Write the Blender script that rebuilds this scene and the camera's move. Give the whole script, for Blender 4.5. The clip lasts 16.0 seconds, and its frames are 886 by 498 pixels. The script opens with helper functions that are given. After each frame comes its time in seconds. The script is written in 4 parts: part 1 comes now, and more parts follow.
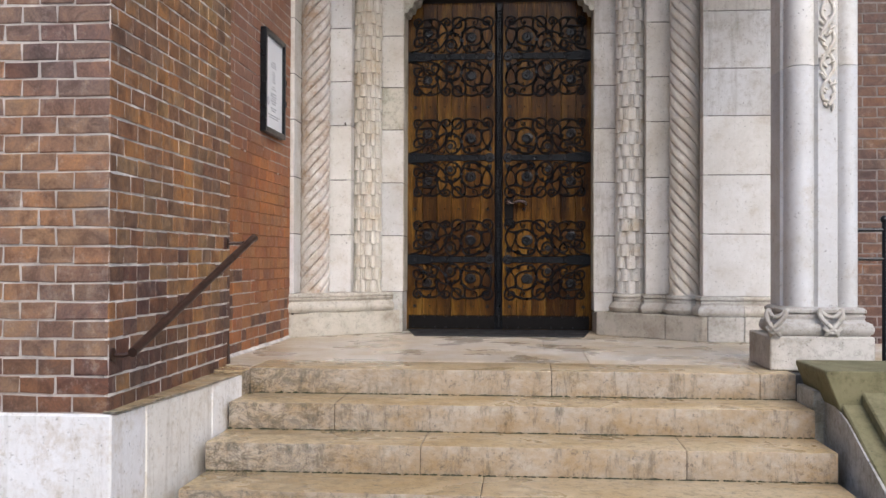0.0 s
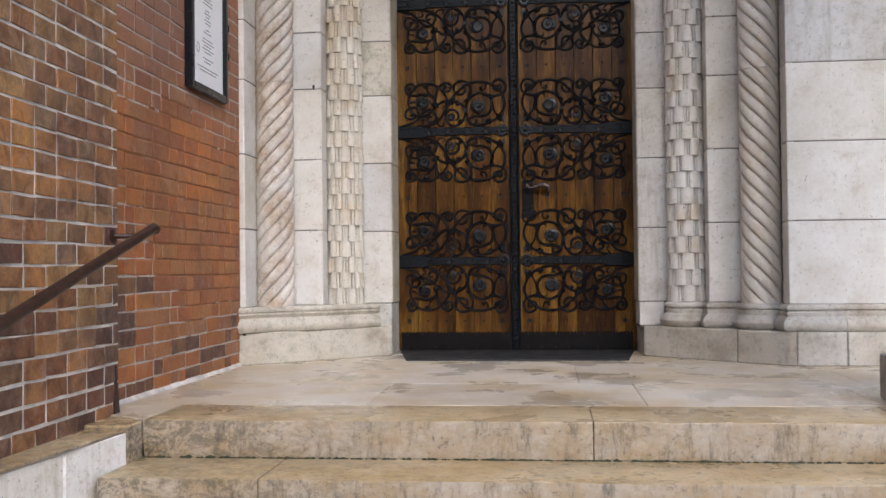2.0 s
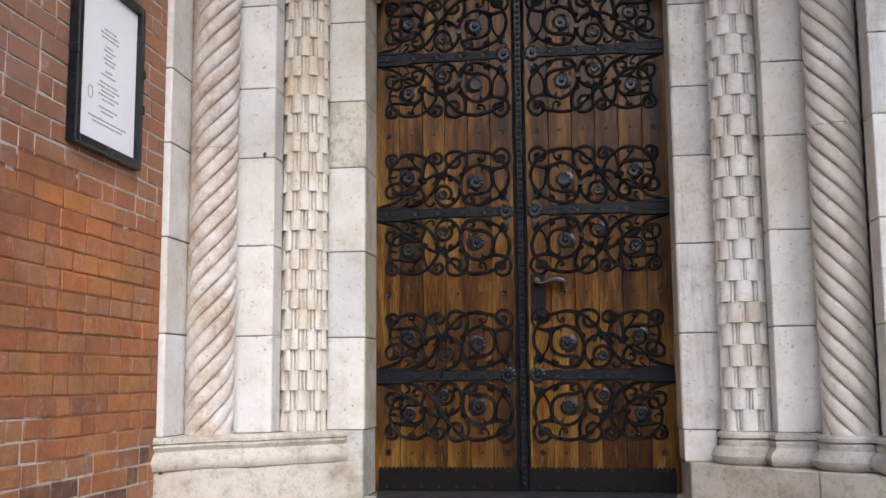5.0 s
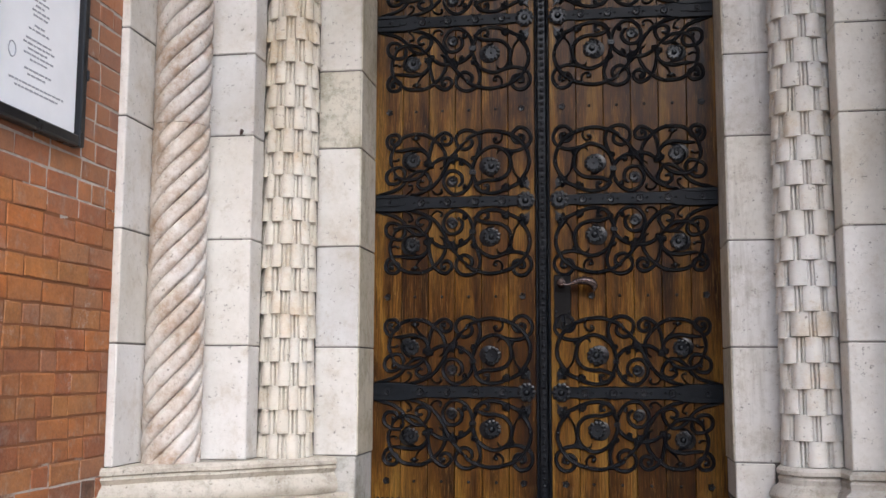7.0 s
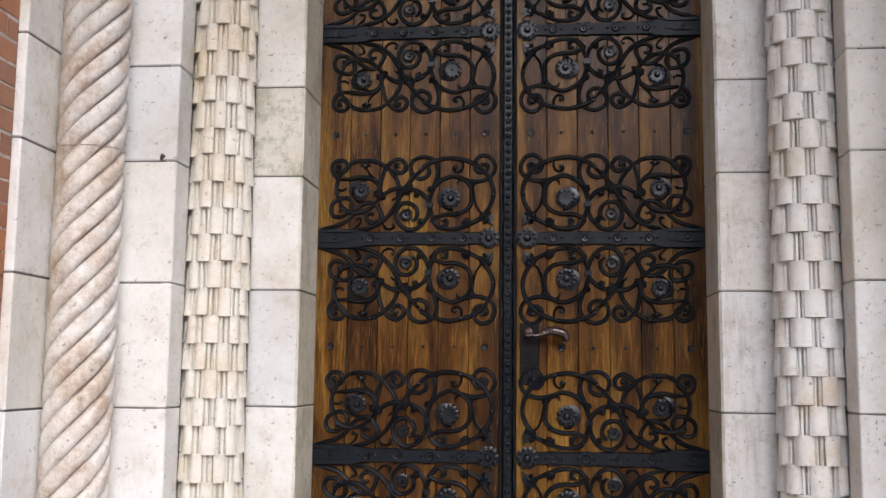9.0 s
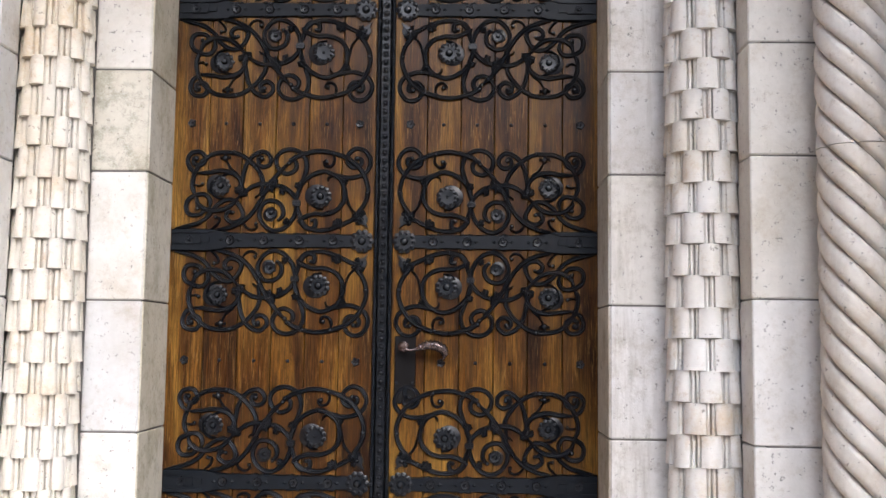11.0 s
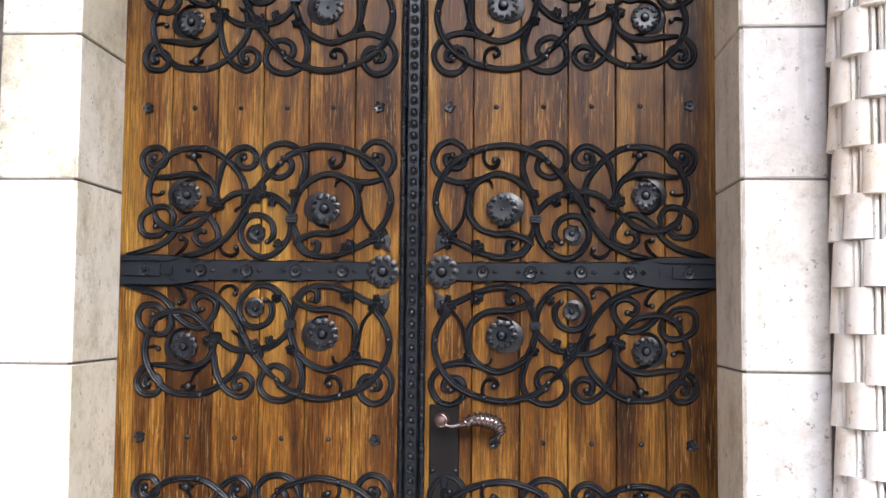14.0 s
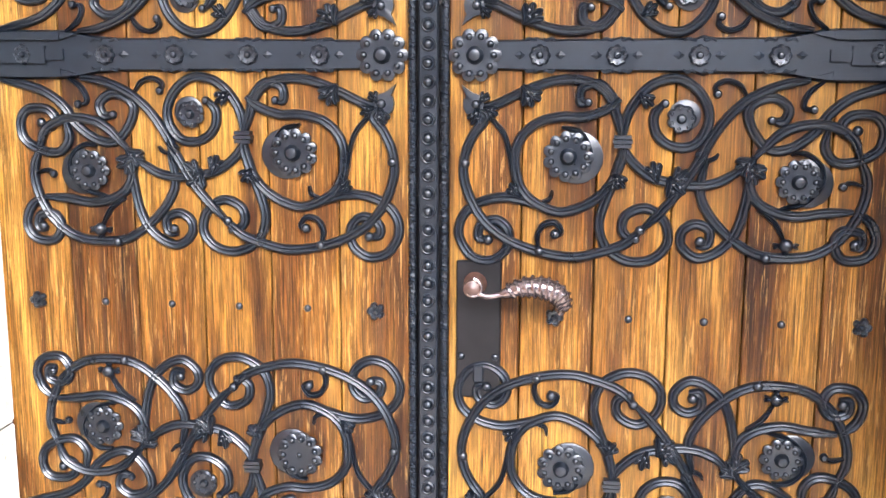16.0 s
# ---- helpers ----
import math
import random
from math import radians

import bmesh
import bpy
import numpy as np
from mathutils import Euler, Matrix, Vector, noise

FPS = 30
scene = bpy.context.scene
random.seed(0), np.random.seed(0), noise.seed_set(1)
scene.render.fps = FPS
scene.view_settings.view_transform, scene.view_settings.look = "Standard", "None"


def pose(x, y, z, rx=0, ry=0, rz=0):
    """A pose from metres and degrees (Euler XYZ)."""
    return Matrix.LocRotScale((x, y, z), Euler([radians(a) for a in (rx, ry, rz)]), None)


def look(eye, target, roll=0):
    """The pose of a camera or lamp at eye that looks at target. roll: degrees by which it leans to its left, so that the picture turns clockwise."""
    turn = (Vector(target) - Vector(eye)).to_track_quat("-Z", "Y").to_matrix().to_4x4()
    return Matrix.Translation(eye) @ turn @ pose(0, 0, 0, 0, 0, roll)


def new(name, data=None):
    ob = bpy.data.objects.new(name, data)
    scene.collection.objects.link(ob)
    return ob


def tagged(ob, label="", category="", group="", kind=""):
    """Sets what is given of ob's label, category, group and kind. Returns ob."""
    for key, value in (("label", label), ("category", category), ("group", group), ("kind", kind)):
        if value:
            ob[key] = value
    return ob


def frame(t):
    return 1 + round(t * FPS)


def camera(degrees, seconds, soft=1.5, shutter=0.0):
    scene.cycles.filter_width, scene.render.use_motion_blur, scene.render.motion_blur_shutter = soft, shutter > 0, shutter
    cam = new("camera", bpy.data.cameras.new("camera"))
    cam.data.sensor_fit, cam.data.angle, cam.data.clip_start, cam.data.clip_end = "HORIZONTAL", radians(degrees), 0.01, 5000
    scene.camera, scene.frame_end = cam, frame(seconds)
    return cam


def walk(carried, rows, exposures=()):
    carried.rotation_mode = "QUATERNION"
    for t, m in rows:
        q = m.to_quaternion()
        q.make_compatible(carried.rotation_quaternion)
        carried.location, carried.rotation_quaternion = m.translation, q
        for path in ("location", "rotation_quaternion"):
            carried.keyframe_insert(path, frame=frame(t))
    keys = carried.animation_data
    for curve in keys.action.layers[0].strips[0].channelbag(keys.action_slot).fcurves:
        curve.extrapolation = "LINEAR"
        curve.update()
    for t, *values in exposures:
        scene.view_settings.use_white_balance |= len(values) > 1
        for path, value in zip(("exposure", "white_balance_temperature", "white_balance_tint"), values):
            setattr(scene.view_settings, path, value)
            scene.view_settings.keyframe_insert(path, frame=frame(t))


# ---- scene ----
cam = camera(47.0, 16.0)
EXPOSURES = [(t, e, k, 12) for t, e, k in ((0, 1.06, 5700), (2, 0.98, 5600), (3.4, 1.16, 5550), (4.2, 1.36, 5500), (7, 1.27, 5500), (9, 1.45, 5500), (11.4, 1.88, 5450), (12, 2.02, 5450), (13.5, 2.32, 5450), (14.5, 2.92, 5400), (15.2, 3.32, 5350), (16, 4.02, 5250))]
PATH = [
    (0, (0.211, -9.437, 0.663), (0.049, -7.443, 0.682), 0.2),
    (0.5, (0.194, -8.917, 0.637), (0.03, -6.924, 0.663), 0.1),
    (1, (0.144, -8.362, 0.64), (-0.015, -6.369, 0.662), 0.1),
    (1.5, (0.173, -7.877, 0.64), (-0.01, -5.885, 0.66), 0.0),
    (2, (0.2, -7.38, 0.604), (-0.006, -5.391, 0.642), -0.6),
    (2.5, (0.238, -6.943, 0.601), (0.004, -4.958, 0.675), -0.5),
    (3, (0.376, -6.544, 0.603), (0.079, -4.571, 0.751), -0.3),
    (3.5, (0.333, -6.247, 0.622), (0.044, -4.282, 0.857), -0.4),
    (4, (0.342, -6.059, 0.638), (0.057, -4.102, 0.934), -0.3),
    (4.5, (0.335, -5.97, 0.635), (0.062, -4.01, 0.926), -0.4),
    (4.7, (0.319, -5.923, 0.632), (0.051, -3.96, 0.906), -0.4),
    (6.8, (0.296, -5.085, 0.752), (-0.026, -3.123, 0.969), 0.0),
    (7, (0.27, -5.003, 0.765), (-0.047, -3.042, 1.0), 0.2),
    (7.5, (0.209, -4.805, 0.839), (-0.09, -2.845, 1.104), 0.4),
    (8, (0.158, -4.645, 0.984), (-0.115, -2.68, 1.231), 0.8),
    (8.5, (0.13, -4.53, 1.011), (-0.116, -2.563, 1.27), 0.8),
    (9, (0.121, -4.435, 1.015), (-0.078, -2.46, 1.255), 0.6),
    (9.2, (0.129, -4.41, 1.015), (-0.044, -2.43, 1.235), 0.5),
    (11.3, (0.314, -3.946, 1.233), (0.262, -1.955, 1.413), 0.7),
    (11.5, (0.312, -3.902, 1.242), (0.252, -1.913, 1.435), 0.7),
    (12, (0.262, -3.745, 1.292), (0.191, -1.765, 1.561), 0.3),
    (12.5, (0.23, -3.558, 1.346), (0.146, -1.581, 1.637), 0.3),
    (13, (0.229, -3.343, 1.387), (0.122, -1.363, 1.647), 0.3),
    (13.5, (0.244, -3.13, 1.453), (0.116, -1.143, 1.646), 0.4),
    (14, (0.235, -2.877, 1.483), (0.104, -0.886, 1.609), 0.5),
    (14.5, (0.199, -2.631, 1.574), (0.077, -0.635, 1.576), 0.5),
    (15, (0.22, -2.341, 1.585), (0.05, -0.352, 1.462), 0.5),
    (15.5, (0.253, -2.088, 1.563), (0.018, -0.115, 1.334), 0.4),
    (16, (0.23, -1.846, 1.57), (-0.028, 0.107, 1.228), 0.2),
]
walk(cam, [(t, look(eye, target, roll)) for t, eye, target, roll in PATH], EXPOSURES)

# ---- world, sun and exposure ----
world = bpy.data.worlds.new("overcast_sky")
scene.world = world
world.use_nodes = True
wn = world.node_tree
sky = wn.nodes.new("ShaderNodeTexSky")
sky.sky_type = "NISHITA"
sky.sun_disc = False
sky.sun_elevation, sky.sun_rotation = radians(33), radians(159)
sky.air_density, sky.dust_density, sky.ozone_density = 1.0, 4.0, 0.6
soft_sky = wn.nodes.new("ShaderNodeHueSaturation")
soft_sky.inputs["Saturation"].default_value = 1.0
wn.links.new(sky.outputs[0], soft_sky.inputs["Color"])
wn.links.new(soft_sky.outputs[0], wn.nodes["Background"].inputs[0])
wn.nodes["Background"].inputs[1].default_value = 0.11
sun = new("sun", bpy.data.lights.new("sun", "SUN"))
sun.data.energy, sun.data.angle, sun.data.color = 0.95, radians(60), (1.0, 0.99, 0.975)
sun.matrix_world = look((6.0, -15.5, 10.8), (0, 0, 0))


# ---- materials ----
class Mat:
    """A node material with a principled surface and small helpers."""

    def __init__(self, name, rough=0.8, metal=0.0, gloss=0.4):
        self.m = bpy.data.materials.new(name)
        self.m.use_nodes = True
        self.t = self.m.node_tree
        self.b = self.t.nodes["Principled BSDF"]
        self.b.inputs["Roughness"].default_value = rough
        self.b.inputs["Metallic"].default_value = metal
        self.b.inputs["Specular IOR Level"].default_value = gloss
        co = self.t.nodes.new("ShaderNodeTexCoord")
        geo = self.t.nodes.new("ShaderNodeNewGeometry")
        self.obj, self.world = co.outputs["Object"], geo.outputs["Position"]
        self.island = geo.outputs["Random Per Island"]

    def node(self, kind, **kw):
        n = self.t.nodes.new(kind)
        for k, v in kw.items():
            n.inputs[k].default_value = v
        return n

    def link(self, a, b):
        self.t.links.new(a, b)

    def scaled(self, co, sx, sy, sz, loc=None):
        n = self.node("ShaderNodeMapping")
        n.inputs["Scale"].default_value = (sx, sy, sz)
        self.link(co, n.inputs[0])
        if loc:
            self.link(loc, n.inputs["Location"])
        return n.outputs[0]

    def noise(self, co, scale, detail=4.0, rough=0.6, dist=0.0):
        n = self.node("ShaderNodeTexNoise", Scale=scale, Detail=detail, Roughness=rough, Distortion=dist)
        self.link(co, n.inputs["Vector"])
        return n.outputs[0]

    def ramp(self, fac, *stops):
        n = self.t.nodes.new("ShaderNodeValToRGB")
        e = n.color_ramp.elements
        while len(e) < len(stops):
            e.new(0.5)
        for el, (p, c) in zip(e, stops):
            el.position = p
            el.color = (*c, 1) if isinstance(c, tuple) else (c, c, c, 1)
        self.link(fac, n.inputs[0])
        return n.outputs[0]

    def mix(self, a, b, fac, kind="MIX"):
        n = self.t.nodes.new("ShaderNodeMix")
        n.data_type, n.blend_type = "RGBA", kind
        for s, v in ((n.inputs["A"], a), (n.inputs["B"], b)):
            if isinstance(v, tuple):
                s.default_value = (*v, 1)
            else:
                self.link(v, s)
        if isinstance(fac, float):
            n.inputs["Factor"].default_value = fac
        else:
            self.link(fac, n.inputs["Factor"])
        return n.outputs["Result"]

    def random(self):
        return self.t.nodes.new("ShaderNodeObjectInfo").outputs["Random"]

    def bump(self, height, strength, distance):
        n = self.node("ShaderNodeBump", Strength=strength, Distance=distance)
        self.link(height, n.inputs["Height"])
        self.link(n.outputs[0], self.b.inputs["Normal"])

    def done(self, color, rough=None):
        self.link(color, self.b.inputs["Base Color"])
        if rough is not None:
            self.link(rough, self.b.inputs["Roughness"])
        return self.m


def stone_material(name, base, dark, stain, patch=0.56, streak=0.0, amount=0.55):
    """Worn limestone: cloudy tone, pits, stains and, if asked for, rain streaks."""
    k = Mat(name, 0.85)
    cloud = k.noise(k.world, 2.2, 5, 0.65)
    fine = k.noise(k.world, 38, 4, 0.7)
    tone = k.mix(base, dark, k.ramp(cloud, (0.38, 0.0), (0.7, 1.0)))
    rnd = k.ramp(k.random(), (0.0, (0.82, 0.83, 0.86)), (0.5, (1.0, 0.985, 0.97)), (1.0, (0.90, 0.865, 0.79)))
    tone = k.mix(tone, rnd, 0.8, "MULTIPLY")
    stains = k.ramp(k.noise(k.world, 4.5, 10, 0.80, 0.0), (patch, 0.0), (patch + 0.16, 1.0))
    tone = k.mix(tone, stain, k.mix((0.0, 0.0, 0.0), stains, amount))
    if streak:
        run = k.ramp(k.noise(k.scaled(k.world, 9, 9, 0.9), 1.6, 6, 0.7), (0.52, 0.0), (0.72, 1.0))
        tone = k.mix(tone, tuple(c * 0.6 for c in stain), k.mix((0.0, 0.0, 0.0), run, streak))
    grime = k.ramp(k.noise(k.world, 15, 9, 0.85, 0.0), (patch + 0.02, 0.0), (patch + 0.14, 1.0))
    tone = k.mix(tone, tuple(c * 0.8 for c in stain), k.mix((0.0, 0.0, 0.0), grime, 0.45))
    pits = k.ramp(k.noise(k.world, 48, 4, 0.65), (0.31, 1.0), (0.37, 0.0))
    tone = k.mix(tone, tuple(c * 0.35 for c in dark), k.mix((0.0, 0.0, 0.0), pits, 0.8))
    tone = k.mix(tone, k.ramp(fine, (0.3, 0.86), (0.7, 1.0)), 0.6, "MULTIPLY")
    h = k.mix(fine, pits, 0.5, "SUBTRACT")
    k.bump(h, 0.35, 0.004)
    return k.done(tone)


LIME = stone_material("pale_limestone", (0.70, 0.693, 0.675), (0.57, 0.55, 0.505), (0.38, 0.31, 0.21), 0.53)
CARVED = stone_material("carved_limestone", (0.69, 0.675, 0.635), (0.59, 0.545, 0.455), (0.46, 0.31, 0.13), 0.52)
ROPE = stone_material("stained_carved_limestone", (0.68, 0.655, 0.61), (0.58, 0.52, 0.44), (0.30, 0.17, 0.070), 0.47, 0.34, 0.68)
ROPE_PALE = stone_material("cream_carved_limestone", (0.69, 0.67, 0.63), (0.60, 0.55, 0.47), (0.40, 0.29, 0.16), 0.52, 0.2, 0.4)
STAINED = stone_material("rain_stained_limestone", (0.69, 0.685, 0.665), (0.56, 0.54, 0.495), (0.30, 0.25, 0.18), 0.50, 0.45)
BASE = stone_material("base_limestone", (0.58, 0.56, 0.51), (0.41, 0.37, 0.31), (0.19, 0.16, 0.11), 0.48)
REVEAL = stone_material("yellowish_reveal_limestone", (0.64, 0.61, 0.53), (0.50, 0.465, 0.37), (0.25, 0.21, 0.125), 0.49, 0.2)
LICHEN = stone_material("lichened_limestone", (0.63, 0.62, 0.57), (0.50, 0.47, 0.39), (0.15, 0.135, 0.075), 0.47)
WHITED = stone_material("whitened_plinth_stone", (0.86, 0.85, 0.83), (0.74, 0.715, 0.665), (0.42, 0.31, 0.16), 0.505, 0.4, 0.5)
COPING = stone_material("algae_green_coping_stone", (0.24, 0.215, 0.115), (0.165, 0.155, 0.075), (0.085, 0.075, 0.03), 0.48, 0.3)


def sandstone(name, wet, grime, tan, pale):
    """Wet yellow-brown step stone with dark lichen; faces that stand upright are mixed greyer and darker."""
    k = Mat(name, 0.5)
    cloud = k.noise(k.world, 1.5, 7, 0.68, 0.0)
    tone = k.mix(pale, tan, k.ramp(cloud, (0.40, 0.0), (0.62, 1.0)))
    rnd = k.ramp(k.random(), (0.0, (0.90, 0.88, 0.85)), (1.0, (1.0, 0.98, 0.95)))
    tone = k.mix(tone, rnd, 0.8, "MULTIPLY")
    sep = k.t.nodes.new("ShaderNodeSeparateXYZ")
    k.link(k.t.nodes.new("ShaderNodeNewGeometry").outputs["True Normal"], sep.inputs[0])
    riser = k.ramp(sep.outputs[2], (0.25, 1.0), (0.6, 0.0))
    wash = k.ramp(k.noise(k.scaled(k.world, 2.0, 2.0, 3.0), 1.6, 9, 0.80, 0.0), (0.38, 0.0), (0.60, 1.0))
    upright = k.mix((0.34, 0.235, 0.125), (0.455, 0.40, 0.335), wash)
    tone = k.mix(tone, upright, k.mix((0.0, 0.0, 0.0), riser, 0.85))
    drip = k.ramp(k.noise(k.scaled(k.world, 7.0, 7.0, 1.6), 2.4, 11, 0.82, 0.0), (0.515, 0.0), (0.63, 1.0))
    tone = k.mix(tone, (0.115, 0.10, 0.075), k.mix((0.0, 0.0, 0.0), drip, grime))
    place = k.t.nodes.new("ShaderNodeSeparateXYZ")
    k.link(k.world, place.inputs[0])
    reach = k.t.nodes.new("ShaderNodeMapRange")
    for slot, v in (("From Min", -1.35), ("From Max", -0.2), ("To Min", 0.85), ("To Max", 0.15)):
        reach.inputs[slot].default_value = v
    k.link(place.outputs[0], reach.inputs[0])
    algae = k.ramp(k.noise(k.scaled(k.world, 2.6, 2.6, 4.5), 3.6, 12, 0.92, 0.6), (0.46, 0.0), (0.54, 1.0))
    algae = k.mix(algae, reach.outputs[0], 1.0, "MULTIPLY")
    algae = k.mix(algae, riser, 0.4, "MULTIPLY")
    tone = k.mix(tone, (0.050, 0.048, 0.034), k.mix((0.0, 0.0, 0.0), algae, min(1.0, grime * 1.2)))
    speck = k.ramp(k.noise(k.world, 26, 7, 0.85, 0.0), (0.55, 0.0), (0.64, 1.0))
    tone = k.mix(tone, (0.085, 0.075, 0.06), k.mix((0.0, 0.0, 0.0), speck, grime))
    streak = k.ramp(k.noise(k.scaled(k.world, 1.2, 5.5, 5.0), 1.7, 8, 0.78, 0.2), (0.61, 0.0), (0.68, 1.0))
    tone = k.mix(tone, (0.20, 0.145, 0.075), k.mix((0.0, 0.0, 0.0), streak, 0.5 if grime > 0.3 else 0.22))
    fine = k.noise(k.world, 55, 4, 0.7)
    tone = k.mix(tone, k.ramp(fine, (0.3, 0.8), (0.7, 1.0)), 0.7, "MULTIPLY")
    rough = k.ramp(k.noise(k.world, 1.9, 5, 0.6, 0.3), (0.40, wet), (0.62, 0.62))
    k.bump(fine, 0.25, 0.003)
    return k.done(tone, rough)


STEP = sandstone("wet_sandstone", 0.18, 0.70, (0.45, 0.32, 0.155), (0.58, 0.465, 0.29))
FLOOR = sandstone("wet_landing_stone", 0.16, 0.14, (0.52, 0.42, 0.275), (0.67, 0.62, 0.545))


def brick_material(name, dull, common=(0.175, 0.108, 0.075), bloom=0.0):
    """Brick whose colour varies piece by piece."""
    k = Mat(name, 0.62)
    add = k.t.nodes.new("ShaderNodeMath")
    add.operation = "ADD"
    k.link(k.random(), add.inputs[0])
    k.link(k.island, add.inputs[1])
    cut = k.t.nodes.new("ShaderNodeMath")
    cut.operation = "FRACT"
    k.link(add.outputs[0], cut.inputs[0])
    r = cut.outputs[0]
    c = k.ramp(r, (0.0, (0.105, 0.072, 0.064)), (0.18, (0.23, 0.105, 0.065)), (0.34, (0.32, 0.150, 0.060)), (0.50, (0.30, 0.200, 0.090)),
               (0.64, (0.165, 0.105, 0.085)), (0.80, (0.38, 0.175, 0.055)), (0.90, (0.24, 0.185, 0.125)), (1.0, (0.19, 0.130, 0.120)))
    c = k.mix(c, common, dull)
    zone = k.ramp(k.noise(k.world, 1.1, 3, 0.5), (0.40, (0.80, 0.74, 0.72)), (0.50, (1.0, 0.94, 0.82)), (0.62, (1.25, 1.06, 0.72)))
    c = k.mix(c, zone, 1.0, "MULTIPLY")
    soot = k.ramp(k.noise(k.world, 3.1, 6, 0.7, 0.5), (0.52, 0.0), (0.66, 1.0))
    c = k.mix(c, (0.050, 0.038, 0.033), k.mix((0.0, 0.0, 0.0), soot, 0.12 if bloom else 0.34))
    smear = k.noise(k.world, 14, 6, 0.75)
    c = k.mix(c, (0.36, 0.30, 0.25), k.mix((0.0, 0.0, 0.0), k.ramp(smear, (0.52, 0.0), (0.70, 1.0)), 0.45))
    burn = k.noise(k.world, 9, 5, 0.7, 0.6)
    c = k.mix(c, k.ramp(burn, (0.36, (0.50, 0.46, 0.46)), (0.52, (1.0, 1.0, 1.0)), (0.66, (1.35, 1.25, 1.0))), 0.35 if bloom else 0.85, "MULTIPLY")
    fine = k.noise(k.world, 90, 4, 0.7)
    c = k.mix(c, k.ramp(fine, (0.25, 0.75), (0.7, 1.25)), 0.9, "MULTIPLY")
    if bloom:
        sep = k.t.nodes.new("ShaderNodeSeparateXYZ")
        k.link(k.world, sep.inputs[0])
        add = k.t.nodes.new("ShaderNodeMath")
        add.operation = "MULTIPLY_ADD"
        add.inputs[1].default_value = 0.9
        k.link(k.noise(k.world, 2.4, 5, 0.7), add.inputs[0])
        k.link(sep.outputs[2], add.inputs[2])
        scale = k.t.nodes.new("ShaderNodeMapRange")
        for slot, v in (("From Min", 1.6), ("From Max", 2.3), ("To Min", 0.0), ("To Max", 0.75)):
            scale.inputs[slot].default_value = v
        k.link(add.outputs[0], scale.inputs[0])
        c = k.mix(c, k.mix(c, (0.27, 0.165, 0.125), 0.65), scale.outputs[0])
        lime = k.ramp(k.noise(k.world, 5.0, 11, 0.86), (0.585, 0.0), (0.65, 1.0))
        c = k.mix(c, (0.50, 0.44, 0.40), k.mix((0.0, 0.0, 0.0), lime, bloom))
    k.bump(fine, 0.5, 0.003)
    return k.done(c, k.ramp(smear, (0.3, 0.45), (0.7, 0.8)))



def smeared_mortar():
    """Pale mortar, washed over with brick dust in a band."""
    k = Mat("smeared_mortar", 0.9)
    sep = k.t.nodes.new("ShaderNodeSeparateXYZ")
    k.link(k.world, sep.inputs[0])
    add = k.t.nodes.new("ShaderNodeMath")
    add.operation = "MULTIPLY_ADD"
    k.link(k.noise(k.world, 2.4, 5, 0.7), add.inputs[0])
    add.inputs[1].default_value = 0.9
    k.link(sep.outputs[2], add.inputs[2])
    damp = k.t.nodes.new("ShaderNodeMapRange")
    for slot, v in (("From Min", -3.05), ("From Max", -2.0), ("To Min", -0.75), ("To Max", 0.0)):
        damp.inputs[slot].default_value = v
    k.link(sep.outputs[1], damp.inputs[0])
    low = k.t.nodes.new("ShaderNodeMath")
    low.operation = "ADD"
    k.link(add.outputs[0], low.inputs[0])
    k.link(damp.outputs[0], low.inputs[1])
    band = k.ramp(low.outputs[0], (0.0, 0.0), (0.74, 0.0), (0.84, 1.0), (1.0, 1.0))
    top = k.t.nodes.new("ShaderNodeMath")
    top.operation = "LESS_THAN"
    k.link(add.outputs[0], top.inputs[0])
    top.inputs[1].default_value = 1.85
    wash = k.mix((0.0, 0.0, 0.0), band, top.outputs[0])
    fine = k.noise(k.world, 24, 5, 0.7)
    pale = k.ramp(fine, (0.3, (0.32, 0.285, 0.25)), (0.7, (0.58, 0.54, 0.49)))
    k.bump(fine, 0.4, 0.004)
    return k.done(k.mix(pale, (0.200, 0.085, 0.036), wash))


BRICK = brick_material("weathered_red_brick", 0.48, (0.262, 0.152, 0.078))
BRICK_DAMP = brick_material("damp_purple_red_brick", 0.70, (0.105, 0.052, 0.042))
BRICK_DULL = brick_material("purple_brown_brick", 0.76, (0.172, 0.116, 0.098))
BRICK_DARK = brick_material("dark_purple_brick", 0.85, (0.085, 0.048, 0.042))
BRICK_FIRE = brick_material("orange_red_brick", 0.54, (0.335, 0.108, 0.027), 0.5)


def plain(name, color, rough, metal=0.0, spread=0.3, scale=30.0, relief=0.002, gloss=0.4):
    k = Mat(name, rough, metal, gloss)
    n = k.noise(k.world, scale, 5, 0.65)
    dark = tuple(c * (1 - spread) for c in color)
    c = k.mix(dark, color, k.ramp(n, (0.32, 0.0), (0.66, 1.0)))
    k.bump(n, 0.3, relief)
    return k.done(c, k.ramp(k.noise(k.world, 6, 4, 0.6), (0.35, rough * 0.75), (0.7, min(1.0, rough * 1.2))))


